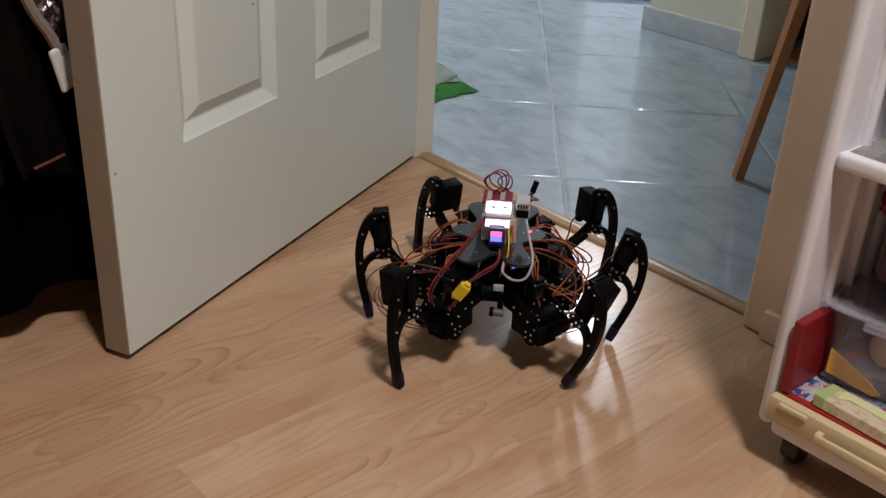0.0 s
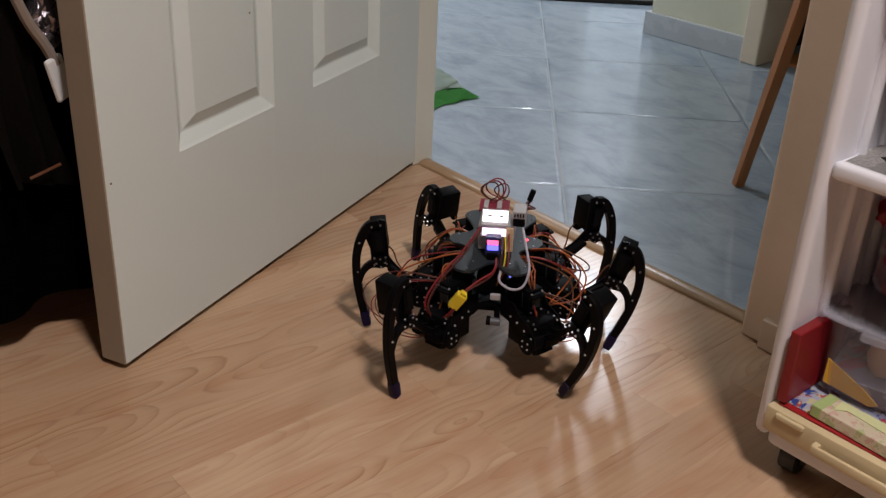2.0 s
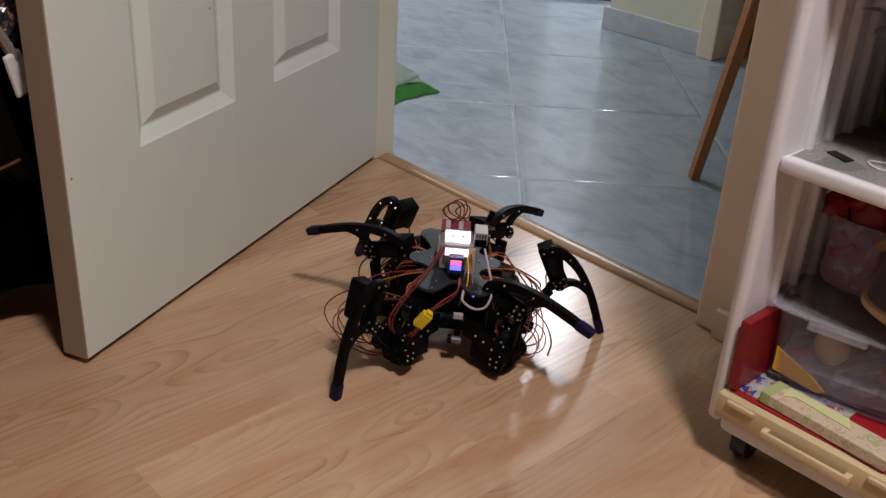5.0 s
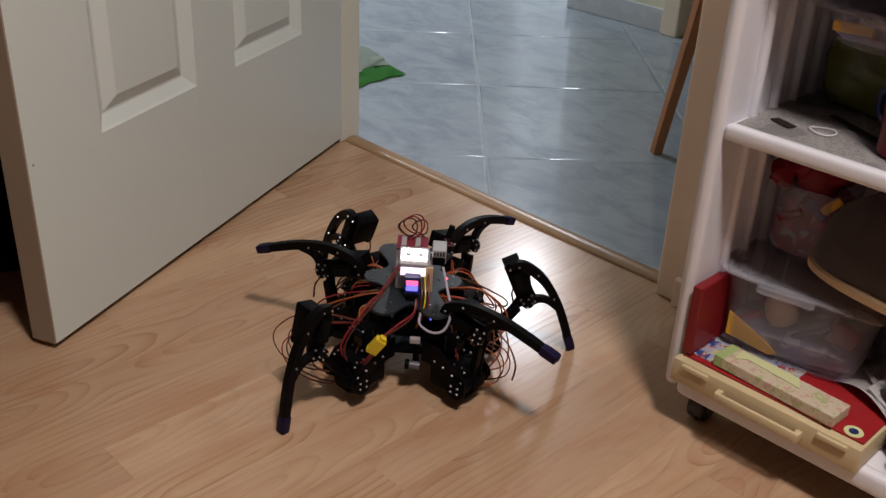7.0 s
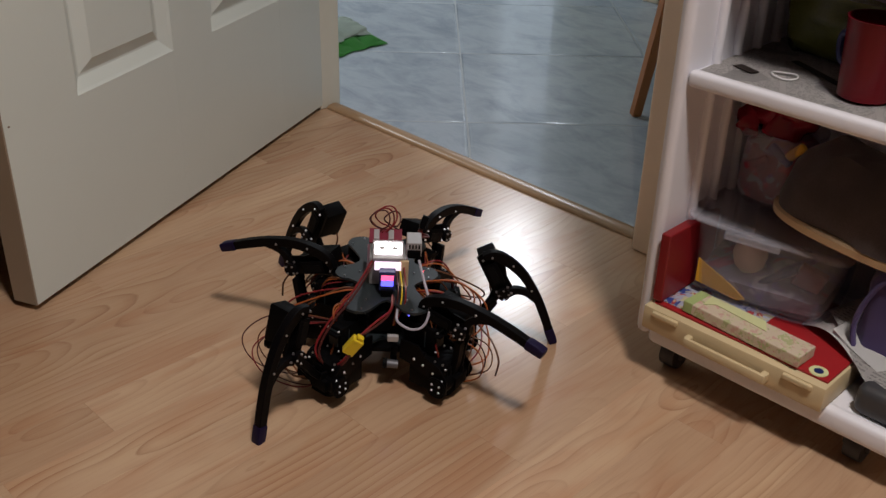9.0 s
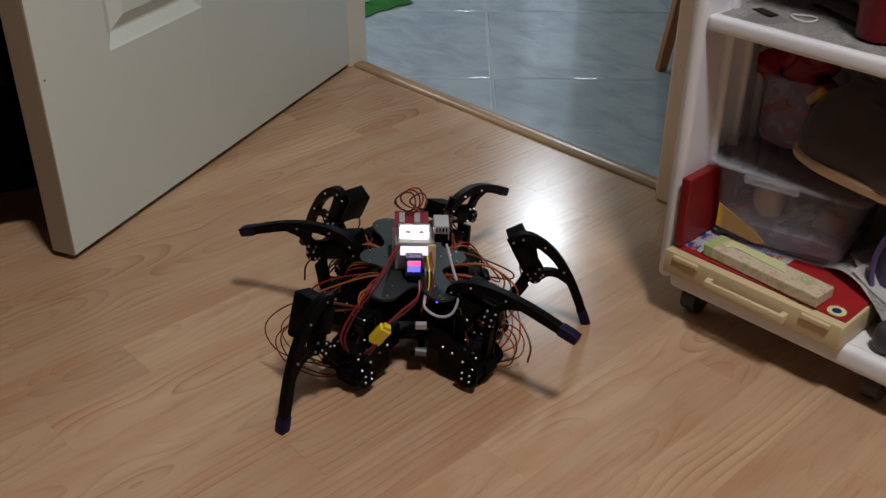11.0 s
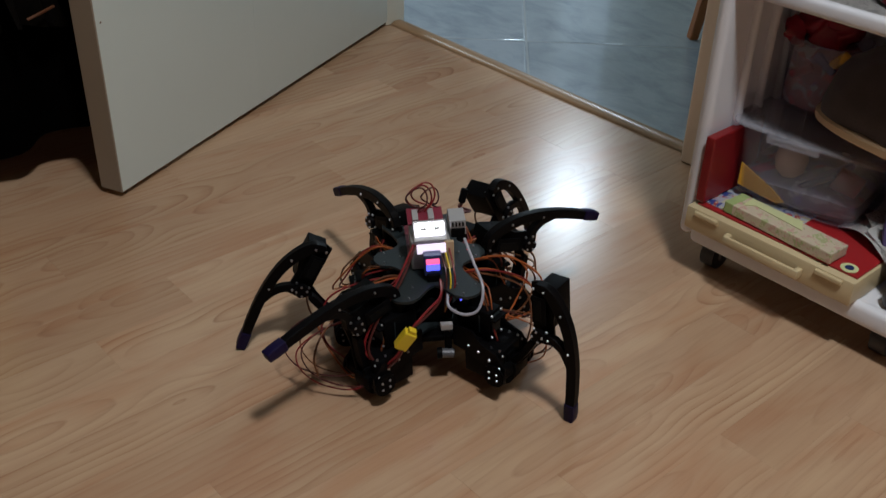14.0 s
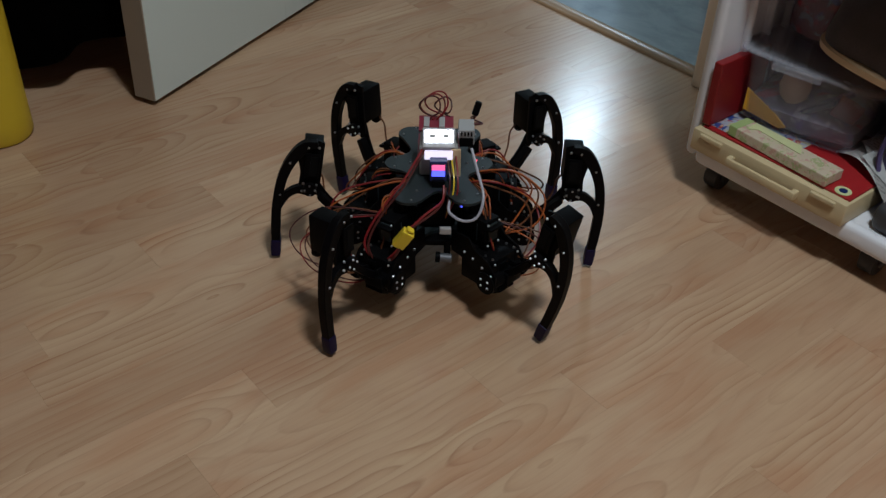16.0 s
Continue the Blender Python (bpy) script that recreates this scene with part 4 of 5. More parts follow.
robot = thing("hexapod_robot", "black six-legged walking robot with wires and a glowing white light", "robot")
UP = Matrix(((1, 0, 0, 0), (0, 0, -1, 0), (0, 1, 0, 0), (0, 0, 0, 1)))   # outline in x and z, thickness along y


def screws(name, spots, parent, r=0.0017):
    """Small domed screw heads, each a part; spots of (place, way out)."""
    for p, d in spots:
        bm = bmesh.new()
        rod(bm, Vector(p) - 0.0004 * Vector(d), Vector(p) + 0.0012 * Vector(d), r, r * 0.6, 8)
        part(name, bm, "screw", parent, smooth=True)


def band(line, widths, n=6):
    """An outline of given widths along a smooth line in the plane."""
    c = spline([(u, v, 0) for u, v in line], n)
    w = spline([(x, 0, 0) for x in widths], n)
    a, b = [], []
    for i, p in enumerate(c):
        d = (c[min(i + 1, len(c) - 1)] - c[max(i - 1, 0)]).normalized()
        o = Vector((-d.y, d.x, 0)) * w[i].x / 2
        a.append((p + o).xy[:])
        b.append((p - o).xy[:])
    return a + b[::-1]


def make_leg(s):
    """Coxa, femur and tibia of one leg, each about its own joint; its servos reach out to the side s of its arm."""
    coxa = new_box((0.004, 0, 0.098), (0.040, 0.0205, 0.032), bevel=0.0012)
    box(coxa, (0.004, 0, 0.107), (0.054, 0.0202, 0.0026), None, 0.0008)
    rod(coxa, (0, 0, 0.08), (0, 0, 0.127), 0.0075, 0.0075, 16)
    c = part("coxa", coxa, "black", robot, smooth=True)
    bm = bmesh.new()
    for y in (-0.0225, 0.0225):
        prism(bm, [(-0.011, 0.072), (-0.011, 0.096), (0.012, 0.097), (0.022, 0.086), (0.040, 0.080), (0.051, 0.066), (0.051, 0.049), (0.044, 0.044), (0.036, 0.050), (0.030, 0.062), (0.012, 0.066), (0.004, 0.070)], y - 0.0012, y + 0.0012, UP)
    box(bm, (0.002, 0, 0.081), (0.026, 0.046, 0.003), None, 0.0006)
    part("bracket", bm, "black_arm", c)
    bm = bmesh.new()
    box(bm, (0.022, 0, 0.0615), (0.044, 0.040, 0.037), None, 0.0015)
    box(bm, (0.024, 0.008, 0.0605), (0.056, 0.0028, 0.0205), None, 0.0006)
    box(bm, (0.022, -0.013, 0.0605), (0.0455, 0.0012, 0.0385), None, 0.0003)
    box(bm, (0.022, 0.014, 0.0605), (0.0455, 0.0012, 0.0385), None, 0.0003)
    box(bm, (0.0445, -0.004, 0.070), (0.003, 0.012, 0.010), None, 0.001)
    rod(bm, (HIP_R, -0.028, HIP_Z), (HIP_R, 0.028, HIP_Z), 0.0105, 0.0105, 18)
    for y in (-0.0265, 0.0265):
        rod(bm, (HIP_R, y - 0.001, HIP_Z), (HIP_R, y + 0.001, HIP_Z), 0.0125, None, 20)
    box(bm, (0.006, 0.0, 0.058), (0.006, 0.03, 0.016), None, 0.001)
    box(bm, (0.05, 0.004, 0.056), (0.006, 0.022, 0.014), None, 0.001)
    part("hip_servo", bm, "black", c, smooth=True)
    bm = bmesh.new()
    box(bm, (0.012, 0.0, 0.0985), (0.0015, 0.0212, 0.02), None)
    box(bm, (0.0245, 0, 0.1), (0.002, 0.012, 0.02), None, 0.0004)
    part("servo_label", bm, "plate", c, "dull grey servo label")
    bm = bmesh.new()
    prism(bm, [(0.016, 0.049), (0.044, 0.049), (0.048, 0.040), (0.038, 0.0335), (0.022, 0.036)], -0.011, 0.011, UP, 0.001)
    part("servo_cover", bm, "black", c)
    screws("screw", [((x, k * 0.0238, z), (0, k, 0)) for k in (-1, 1) for x, z in ((0.008, 0.0785), (0.02, 0.0755), (0.033, 0.0705), (0.045, 0.0655))], c)
    screws("screw", [((0.0385 + 0.005 * a, k * 0.0278, HIP_Z + 0.0055 * b), (0, k, 0)) for k in (-1, 1) for a, b in ((1.2, 0.7), (1.2, -0.7), (-0.6, 0.7), (-0.6, -0.7))], c, 0.0016)
    screws("screw", [((0.012 + 0.012 * i, k * 0.0192, 0.0635), (0, k, 0)) for k in (-1, 1) for i in (0, 1)], c, 0.0014)
    screws("screw", [((0.0442, y, z), (1, 0, 0)) for y in (-0.017, 0.0175) for z in (0.046, 0.0765)], c, 0.0015)
    screws("screw", [((x, y, 0.0805), (0, 0, 1)) for x in (0.030, 0.040) for y in (-0.016, 0.016)], c, 0.0015)
    screws("screw", [((0.0256, y, z), (1, 0, 0)) for y in (-0.008, 0.008) for z in (0.086, 0.111)], c, 0.0015)

    # femur: one stout curved bar before the knee servo
    fem = bmesh.new()
    out = band([(-0.008, 0), (0.0, 0), (0.022, -0.003), (0.044, -0.0015), (FEMUR, 0), (FEMUR + 0.009, 0)], [0.010, 0.018, 0.0105, 0.0100, 0.0175, 0.010])
    prism(fem, out, -s * 0.0075 - 0.0016, -s * 0.0075 + 0.0016, UP)
    prism(fem, band([(0.004, -0.001), (0.022, -0.003), (0.044, -0.0015), (0.052, -0.001)], [0.008, 0.0075, 0.0075, 0.006]), -0.0052, 0.0052, UP, 0.0008)
    rod(fem, (FEMUR, -s * 0.0095, 0), (FEMUR, -s * 0.0045, 0), 0.0075, None, 16)
    f = part("femur", fem, "black_arm", robot)
    screws("screw", [((FEMUR + dx, -s * 0.0096, dz), (0, -s, 0)) for dx, dz in ((0.004, 0.004), (-0.004, 0.004), (0.004, -0.004), (-0.004, -0.004))], f, 0.0015)
    screws("screw", [((dx, -s * 0.0091, dz), (0, -s, 0)) for dx, dz in ((0.004, 0.004), (-0.003, 0.004), (0.004, -0.004))], f, 0.0014)

    # tibia: outer curved arm, inner branch, and the plate that holds the knee servo
    tib = bmesh.new()
    arm = [(-0.004, 0.0535), (0.010, 0.048), (0.0225, 0.030), (0.0305, 0.006), (0.0335, -0.025), (0.0325, -0.055), (0.0305, -0.078)]
    prism(tib, band(arm, [0.006, 0.0115, 0.0115, 0.0105, 0.0105, 0.0105, 0.0095]), -0.0046, 0.0046, UP, 0.0009)
    prism(tib, band([(0.002, -0.004), (0.014, -0.005), (0.024, -0.013), (0.0315, -0.028)], [0.012, 0.0085, 0.0075, 0.007]), -0.0040, 0.0040, UP, 0.0006)
    plate = [(-0.0105, -0.007), (-0.006, -0.0095), (0.007, -0.0095), (0.0125, -0.002), (0.0118, 0.016), (0.016, 0.034), (0.0115, 0.049), (-0.004, 0.0555), (-0.0112, 0.053)]
    prism(tib, plate, -s * 0.0030 - 0.0013, -s * 0.0030 + 0.0013, UP)
    t = part("tibia", tib, "black_arm", robot)
    bm = new_box((0.0, s * 0.0185, 0.0255), (0.0205, 0.0345, 0.0405), bevel=0.0012)
    box(bm, (0.0, s * 0.0045, 0.0255), (0.0195, 0.0026, 0.0555), None, 0.0008)
    box(bm, (0.0, s * 0.0355, 0.0255), (0.0185, 0.0035, 0.036), None, 0.0012)
    box(bm, (0.0, -s * 0.0046, 0.0275), (0.0150, 0.0014, 0.0300), None, 0.0005)
    rod(bm, (0, s * 0.034, 0.0), (0, s * 0.0378, 0.0), 0.0075, None, 16)
    box(bm, (0.0, s * 0.0335, 0.0035), (0.014, 0.007, 0.012), None, 0.001)
    knee = part("knee_servo", bm, "black", t, smooth=True)
    bm = new_box((-0.0012, -s * 0.0055, 0.0275), (0.0082, 0.0006, 0.0235))
    part("servo_label", bm, "label_dark", knee, "dull dark servo label")
    bm = tube(bmesh.new(), [(-0.003, s * 0.034, 0.006), (-0.013, s * 0.035, -0.006), (-0.018, s * 0.031, -0.024), (-0.030, s * 0.024, -0.040), (-0.046, s * 0.018, -0.044)], 0.0011, 6)
    part("servo_lead", bm, "wire_brown", knee, "orange-brown servo lead", True)
    cap = bmesh.new()
    prism(cap, band([(0.0309, -0.072), (0.0302, -0.085), (TOE[0] - 0.0003, TOE[1] + 0.0005)], [0.0112, 0.0112, 0.0096], 5), -0.0056, 0.0056, UP, 0.0014)
    part("foot_cap", cap, "cap", t, "dark navy shrink-tube foot", True)
    screws("screw", [((x, -s * 0.0043, z), (0, -s, 0)) for x, z in ((-0.0055, 0.0500), (0.0055, 0.0490), (-0.0065, 0.0045), (0.0075, 0.0050), (0.0085, -0.0045), (-0.0065, -0.0045))], t, 0.0016)
    screws("screw", [((x, s * 0.0058, z), (0, s, 0)) for x in (-0.005, 0.005) for z in (0.0505, 0.0005)], t, 0.0014)
    screws("screw", [((0.0235, k * 0.0047, 0.0285), (0, k, 0)) for k in (-1, 1)] + [((0.031, k * 0.0047, -0.012), (0, k, 0)) for k in (-1, 1)], t, 0.0015)
    return c, f, t


def copy_part(ob):
    """The same part again under the robot, with its own small parts."""
    c = copy_thing(ob, Matrix())
    c.parent = robot
    return c


LEGS = {}
for side, s in (("right", -1), ("left", 1)):
    made = make_leg(s)
    for place in ("front", "middle", "rear"):
        LEGS[place + "_" + side] = made if place == "front" else tuple(copy_part(o) for o in made)


def body_plate(z0, z1, k, mat, name, narrow=1.0):
    pts = []
    order = ["front_left", "middle_left", "rear_left", "rear_right", "middle_right", "front_right"]
    for i, key in enumerate(order):
        x, y, a = COXA[key]
        y *= narrow
        for d in (-95, -50, 0, 50, 95):
            w = radians(a + d)
            pts.append((x * k + 0.0165 * math.cos(w), y * k + 0.0165 * math.sin(w)))
        x2, y2, _ = COXA[order[(i + 1) % 6]]
        y2 *= narrow
        pts.append(((x + x2) * 0.5 * k * 0.86, (y + y2) * 0.5 * k * 0.86))
    line = spline([(*p, 0) for p in pts + pts[:1]], 3)[:-1]
    bm = prism(bmesh.new(), [p.xy[:] for p in line], z0, z1)
    p = part(name, bm, mat, robot)
    for key in order:
        x, y, a = COXA[key]
        y *= narrow
        for d in (-60, 60, 180):
            w = radians(a + d)
            screws("screw", [((x * k + 0.011 * math.cos(w), y * k + 0.011 * math.sin(w), z1), (0, 0, 1))], p, 0.0015)
    return p


def robot_body():
    body_plate(0.1275, 0.1305, 0.96, "plate", "top_plate", 0.80)
    body_plate(0.0785, 0.0815, 0.97, "plate", "bottom_plate")
    for x, y in ((0.035, 0.025), (0.035, -0.025), (-0.035, 0.025), (-0.035, -0.025)):
        part("standoff", rod(bmesh.new(), (x, y, 0.0815), (x, y, 0.1275), 0.0028, None, 6), "screw", robot, smooth=True)
    part("battery", new_box((0.012, 0.0, 0.098), (0.085, 0.036, 0.028), bevel=0.004), "black", robot, "black battery pack between the plates")
    part("driver_board", new_box((-0.012, 0.0, 0.142), (0.062, 0.046, 0.0018)), "pcb_red", robot, "dark red servo driver board")
    part("module_case", new_box((0.012, 0.0, 0.149), (0.036, 0.040, 0.034), bevel=0.002), "pcb_white", robot, "white plastic module case")
    # display head: board, bright lamp with two dark eyes, paper strip, small two-colour display
    tilt = pose(0.024, 0, 0.1735, 0, 42, 0)
    head = part("lamp_head", new_box((0, 0, -0.0012), (0.0225, 0.034, 0.0045), tilt, 0.0012), "pcb_white", robot, "white lamp housing")
    part("lamp_panel", new_box((0, 0, 0.0016), (0.0135, 0.0290, 0.0012), tilt @ Matrix.Translation((-0.0012, 0, 0)), 0.0004), "led", head, "glowing white lamp panel")
    for y in (-0.0065, 0.0075):
        part("lens_mark", new_box((-0.001, y, 0.0025), (0.0034, 0.0060, 0.0007), tilt), "pcb_white", head, "small grey square on the lamp")
    part("top_board", new_box((0, 0, 0), (0.024, 0.036, 0.002), pose(0.004, -0.003, 0.1795, 0, 12, 0)), "pcb_red", robot, "maroon board with pale marks")
    for y in (-0.013, 0.003):
        part("chip", new_box((0, 0, 0), (0.016, 0.006, 0.002), pose(0.0045, y, 0.1815, 0, 12, 0), 0.0004), "pcb_white", robot)
    part("side_module", new_box((0.010, 0.0285, 0.1735), (0.026, 0.0165, 0.017), bevel=0.001), "pcb_white", robot, "grey radio module")
    part("side_socket", new_box((0.0235, 0.0285, 0.1685), (0.003, 0.0145, 0.0095), bevel=0.0008), "black", robot)
    for i in range(4):
        part("pin", new_box((0.0238, 0.0235 + 0.0034 * i, 0.178), (0.002, 0.0016, 0.004)), "black", robot)
    # the paper strip is no lamp: its glow replaces light from the panel
    part("paper_strip", new_box((0, 0, 0), (0.0095, 0.029, 0.0015), pose(0.0372, 0, 0.1605, 0, 60, 0), 0.0005), "paper_glow", robot, "white paper strip under the lamp, glowing in place of lamplight on it")
    part("tape", new_box((0.032, 0.018, 0.149), (0.004, 0.010, 0.032), bevel=0.001), "tan", robot, "brownish tape strip")
    disp = part("display", new_box((0.043, 0.0, 0.1475), (0.012, 0.018, 0.023), bevel=0.001), "navy", robot, "small display module")
    part("upper_light", new_box((0.0493, 0.0, 0.1525), (0.0012, 0.0135, 0.006), bevel=0.0003), "led_pink", disp, "pink glowing bar")
    part("lower_light", new_box((0.0493, 0.0, 0.1455), (0.0012, 0.0135, 0.0065), bevel=0.0003), "led_blue", disp, "blue glowing bar")
    part("plug", new_box((0.0485, 0.0, 0.134), (0.008, 0.013, 0.009), bevel=0.001), "black", robot)
    part("status_light", ball(bmesh.new(), (0.012, 0.0395, 0.1405), (0.0013, 0.0013, 0.0013)), "led_red", robot, "small red indicator light")
    part("link_light", ball(bmesh.new(), (0.078, 0.024, 0.124), (0.0011, 0.0011, 0.0011)), "led_blue", robot, "small blue indicator light")
    part("antenna_plug", new_box((0, 0, 0), (0.008, 0.007, 0.015), pose(-0.026, 0.040, 0.183, -18, -15, 0), 0.001), "black", robot, "black plug on a wire")
    can = part("range_sensor", rod(bmesh.new(), (0.080, 0.002, 0.0625), (0.081, 0.015, 0.0618), 0.0048, None, 18), "silver", robot, "silver sensor can under the front", True)
    part("sensor_ring", rod(bmesh.new(), (0.0798, -0.002, 0.0627), (0.080, 0.003, 0.0625), 0.0058, None, 18), "black", can, smooth=True)
    part("sensor_stem", new_box((0.072, 0.01, 0.068), (0.008, 0.007, 0.024), bevel=0.001), "black", robot)
    part("front_bumper", new_box((0.062, 0.0, 0.0745), (0.02, 0.05, 0.006), bevel=0.001), "black", robot)
    x = part("power_connector", new_box((0, 0, 0), (0.0098, 0.013, 0.0225), pose(0.108, -0.034, 0.104, -33, 8, 0), 0.0013), "xt_yellow", robot, "yellow power connector")
    part("connector_pins", new_box((0, 0, 0.0135), (0.0065, 0.008, 0.003), pose(0.108, -0.034, 0.104, -33, 8, 0), 0.0008), "xt_yellow", x)


def wire(points, mat, r=0.00075, label=""):
    part("wire", tube(bmesh.new(), points, r, 6, 8), mat, robot, label, True)


def robot_wires():
    rnd = random.Random(4)
    # power lead: from the head down to the yellow connector and back under the body
    wire([(0.02, -0.012, 0.168), (0.06, -0.036, 0.142), (0.085, -0.062, 0.115), (0.098, -0.074, 0.09), (0.104, -0.06, 0.072), (0.11, -0.046, 0.084), (0.109, -0.038, 0.095)], "wire_red", 0.0013, "dark red power wire")
    wire([(0.02, -0.010, 0.167), (0.062, -0.033, 0.141), (0.087, -0.058, 0.116), (0.101, -0.07, 0.09), (0.106, -0.058, 0.07), (0.112, -0.045, 0.082), (0.111, -0.037, 0.094)], "wire_dark", 0.0013, "maroon power wire")
    wire([(0.106, -0.028, 0.114), (0.094, -0.012, 0.124), (0.075, 0.004, 0.128), (0.06, 0.006, 0.138)], "wire_red", 0.0013, "red power wire")
    wire([(0.107, -0.029, 0.1135), (0.097, -0.012, 0.121), (0.078, 0.003, 0.125), (0.062, 0.008, 0.136)], "wire_dark", 0.0013, "maroon power wire")
    # loops above the head
    for k, (cy, cz, rr, ph) in enumerate(((-0.010, 0.196, 0.011, 0.3), (-0.003, 0.199, 0.012, 0.9), (0.004, 0.194, 0.009, 0.0), (-0.007, 0.192, 0.013, 0.6))):
        loop = [(-0.004 - 0.003 * k + 0.004 * math.sin(2 * w), cy + rr * math.sin(w), cz - rr * math.cos(w)) for w in (ph + 0.7 * q for q in range(9))]
        wire([(0.0, cy, 0.182)] + loop + [(-0.006, cy + 0.008, 0.182)], ("wire_dark", "wire_red", "wire_dark", "wire_red")[k], 0.0009, "maroon wire loop on top")
    for k in range(3):
        wire([(0.0, 0.028, 0.176), (-0.012, 0.040 + 0.003 * k, 0.172), (-0.02, 0.034, 0.166 + 0.004 * k), (-0.026, 0.04, 0.176)], "wire_dark" if k else "wire_red", 0.0009)
    # white cable loop at the front
    wire([(0.03, 0.034, 0.165), (0.05, 0.04, 0.15), (0.076, 0.046, 0.135), (0.088, 0.040, 0.118), (0.088, 0.026, 0.113), (0.08, 0.012, 0.118), (0.068, 0.012, 0.126)], "wire_white", 0.0015, "white looped cable")
    part("cable_plug", new_box((0.086, 0.008, 0.1), (0.006, 0.012, 0.007), bevel=0.001), "pcb_white", robot, "white plug")
    for k in range(3):
        wire([(0.035, 0.008 + 0.005 * k, 0.158), (0.056, 0.012 + 0.004 * k, 0.146), (0.066, 0.011 + 0.004 * k, 0.13), (0.074, 0.008, 0.108)], ("wire_dark", "xt_yellow", "wire_red")[k], 0.0009)
    # servo leads: bundles to each hip, then a slack loop out to the knee
    for key, (x, y, a) in COXA.items():
        s = 1 if y > 0 else -1
        r = radians(a)
        ox, oy = math.cos(r), math.sin(r)
        for k in range(5 if x > 0 else 3):
            j = [rnd.uniform(-1, 1) for _ in range(9)]
            col = ("wire_orange", "wire_brown", "wire_red", "wire_orange")[k % 4]
            start = (-0.012 + 0.004 * k + 0.01 * j[0], s * 0.018, 0.118 + 0.003 * j[1])
            mid = (0.5 * x + 0.006 * j[2] + 0.012, s * (0.043 + 0.006 * j[3]), 0.1235 + 0.003 * j[4])
            wire([start, mid, (x * 0.9 + 0.012 + 0.004 * j[5], y + s * (0.012 + 0.006 * j[6]), 0.124 + 0.006 * j[7]),
                  (x + 0.022 * ox + 0.006 * j[8], y + 0.022 * oy, 0.094), (x + 0.03 * ox, y + 0.03 * oy, 0.072)], col)
    # slack loops of lead between the hips, hanging out sideways
    for s in (-1, 1):
        for f in (1, -1):
            for k in range(3):
                j = [rnd.uniform(-1, 1) for _ in range(12)]
                w = 0.8 + 0.35 * j[0]
                wire([(f * 0.022, s * 0.020, 0.118), (f * (0.030 + 0.006 * j[1]), s * (0.056 + 0.006 * j[2]), 0.124 + 0.004 * j[3]),
                      (f * (0.030 + 0.008 * j[4]), s * (0.060 + 0.048 * w), 0.098 + 0.01 * j[5]), (f * (0.050 + 0.01 * j[6]), s * (0.060 + 0.056 * w), 0.066 + 0.01 * j[7]),
                      (f * (0.078 + 0.008 * j[8]), s * (0.056 + 0.034 * w), 0.052 + 0.006 * j[9]), (f * (0.090 + 0.004 * j[10]), s * 0.072, 0.058), (f * 0.082, s * 0.058, 0.07 + 0.006 * j[11])],
                     ("wire_orange", "wire_brown", "wire_red")[k], 0.0010)


robot_body()
robot_wires()
for k, mat in enumerate(("wire_orange", "wire_brown", "wire_orange")):
    wire([(0.012, 0.030, 0.126), (0.022 - 0.006 * k, 0.078, 0.134 - 0.003 * k), (0.034 - 0.008 * k, 0.112 - 0.006 * k, 0.112), (0.044 - 0.006 * k, 0.104 - 0.008 * k, 0.082 + 0.004 * k), (0.052, 0.070, 0.074)], mat, 0.0010)


# loose loops of cable that sag beside the front legs
for dx, dy, dz, mat in ((0, 0, 0, "wire_red"), (0.004, 0.006, 0.006, "wire_dark"), (-0.012, -0.012, 0.008, "wire_dark"), (-0.02, 0.004, 0.002, "wire_brown")):
    wire([(0.055, -0.045, 0.098), (0.066 + dx, -0.105 + dy, 0.098 + dz), (0.078 + dx, -0.142 + dy, 0.078 + dz), (0.092 + dx, -0.128 + dy, 0.052 + dz), (0.1 + dx, -0.08 + dy, 0.044 + dz), (0.075, -0.036, 0.076)], mat)
for dx, dy, dz, mat in ((0, 0, 0, "wire_orange"), (-0.008, 0.01, 0.004, "wire_brown"), (-0.016, 0.004, -0.004, "wire_dark")):
    wire([(0.05, 0.045, 0.095), (0.078 + dx, 0.1 + dy, 0.082 + dz), (0.088 + dx, 0.104 + dy, 0.052 + dz), (0.084 + dx, 0.06 + dy, 0.046 + dz), (0.068, 0.04, 0.078)], mat)

# ---------------------------------------------------------------- floor pieces, last
def chamfered(sx, sy, top, low, edge):
    """A slab with its upper edges eased, centred in x and y."""
    bm = bmesh.new()
    hx, hy = sx / 2, sy / 2
    lv = []
    for x, y, z in ((hx, hy, low), (hx, hy, top - edge), (hx - edge, hy - edge, top)):
        lv.append([bm.verts.new(p) for p in ((-x, -y, z), (x, -y, z), (x, y, z), (-x, y, z))])
    for a, b in zip(lv, lv[1:]):
        for k in range(4):
            bm.faces.new((a[k], a[(k + 1) % 4], b[(k + 1) % 4], b[k]))
    bm.faces.new(lv[-1])
    bm.faces.new(lv[0][::-1])
    return bm


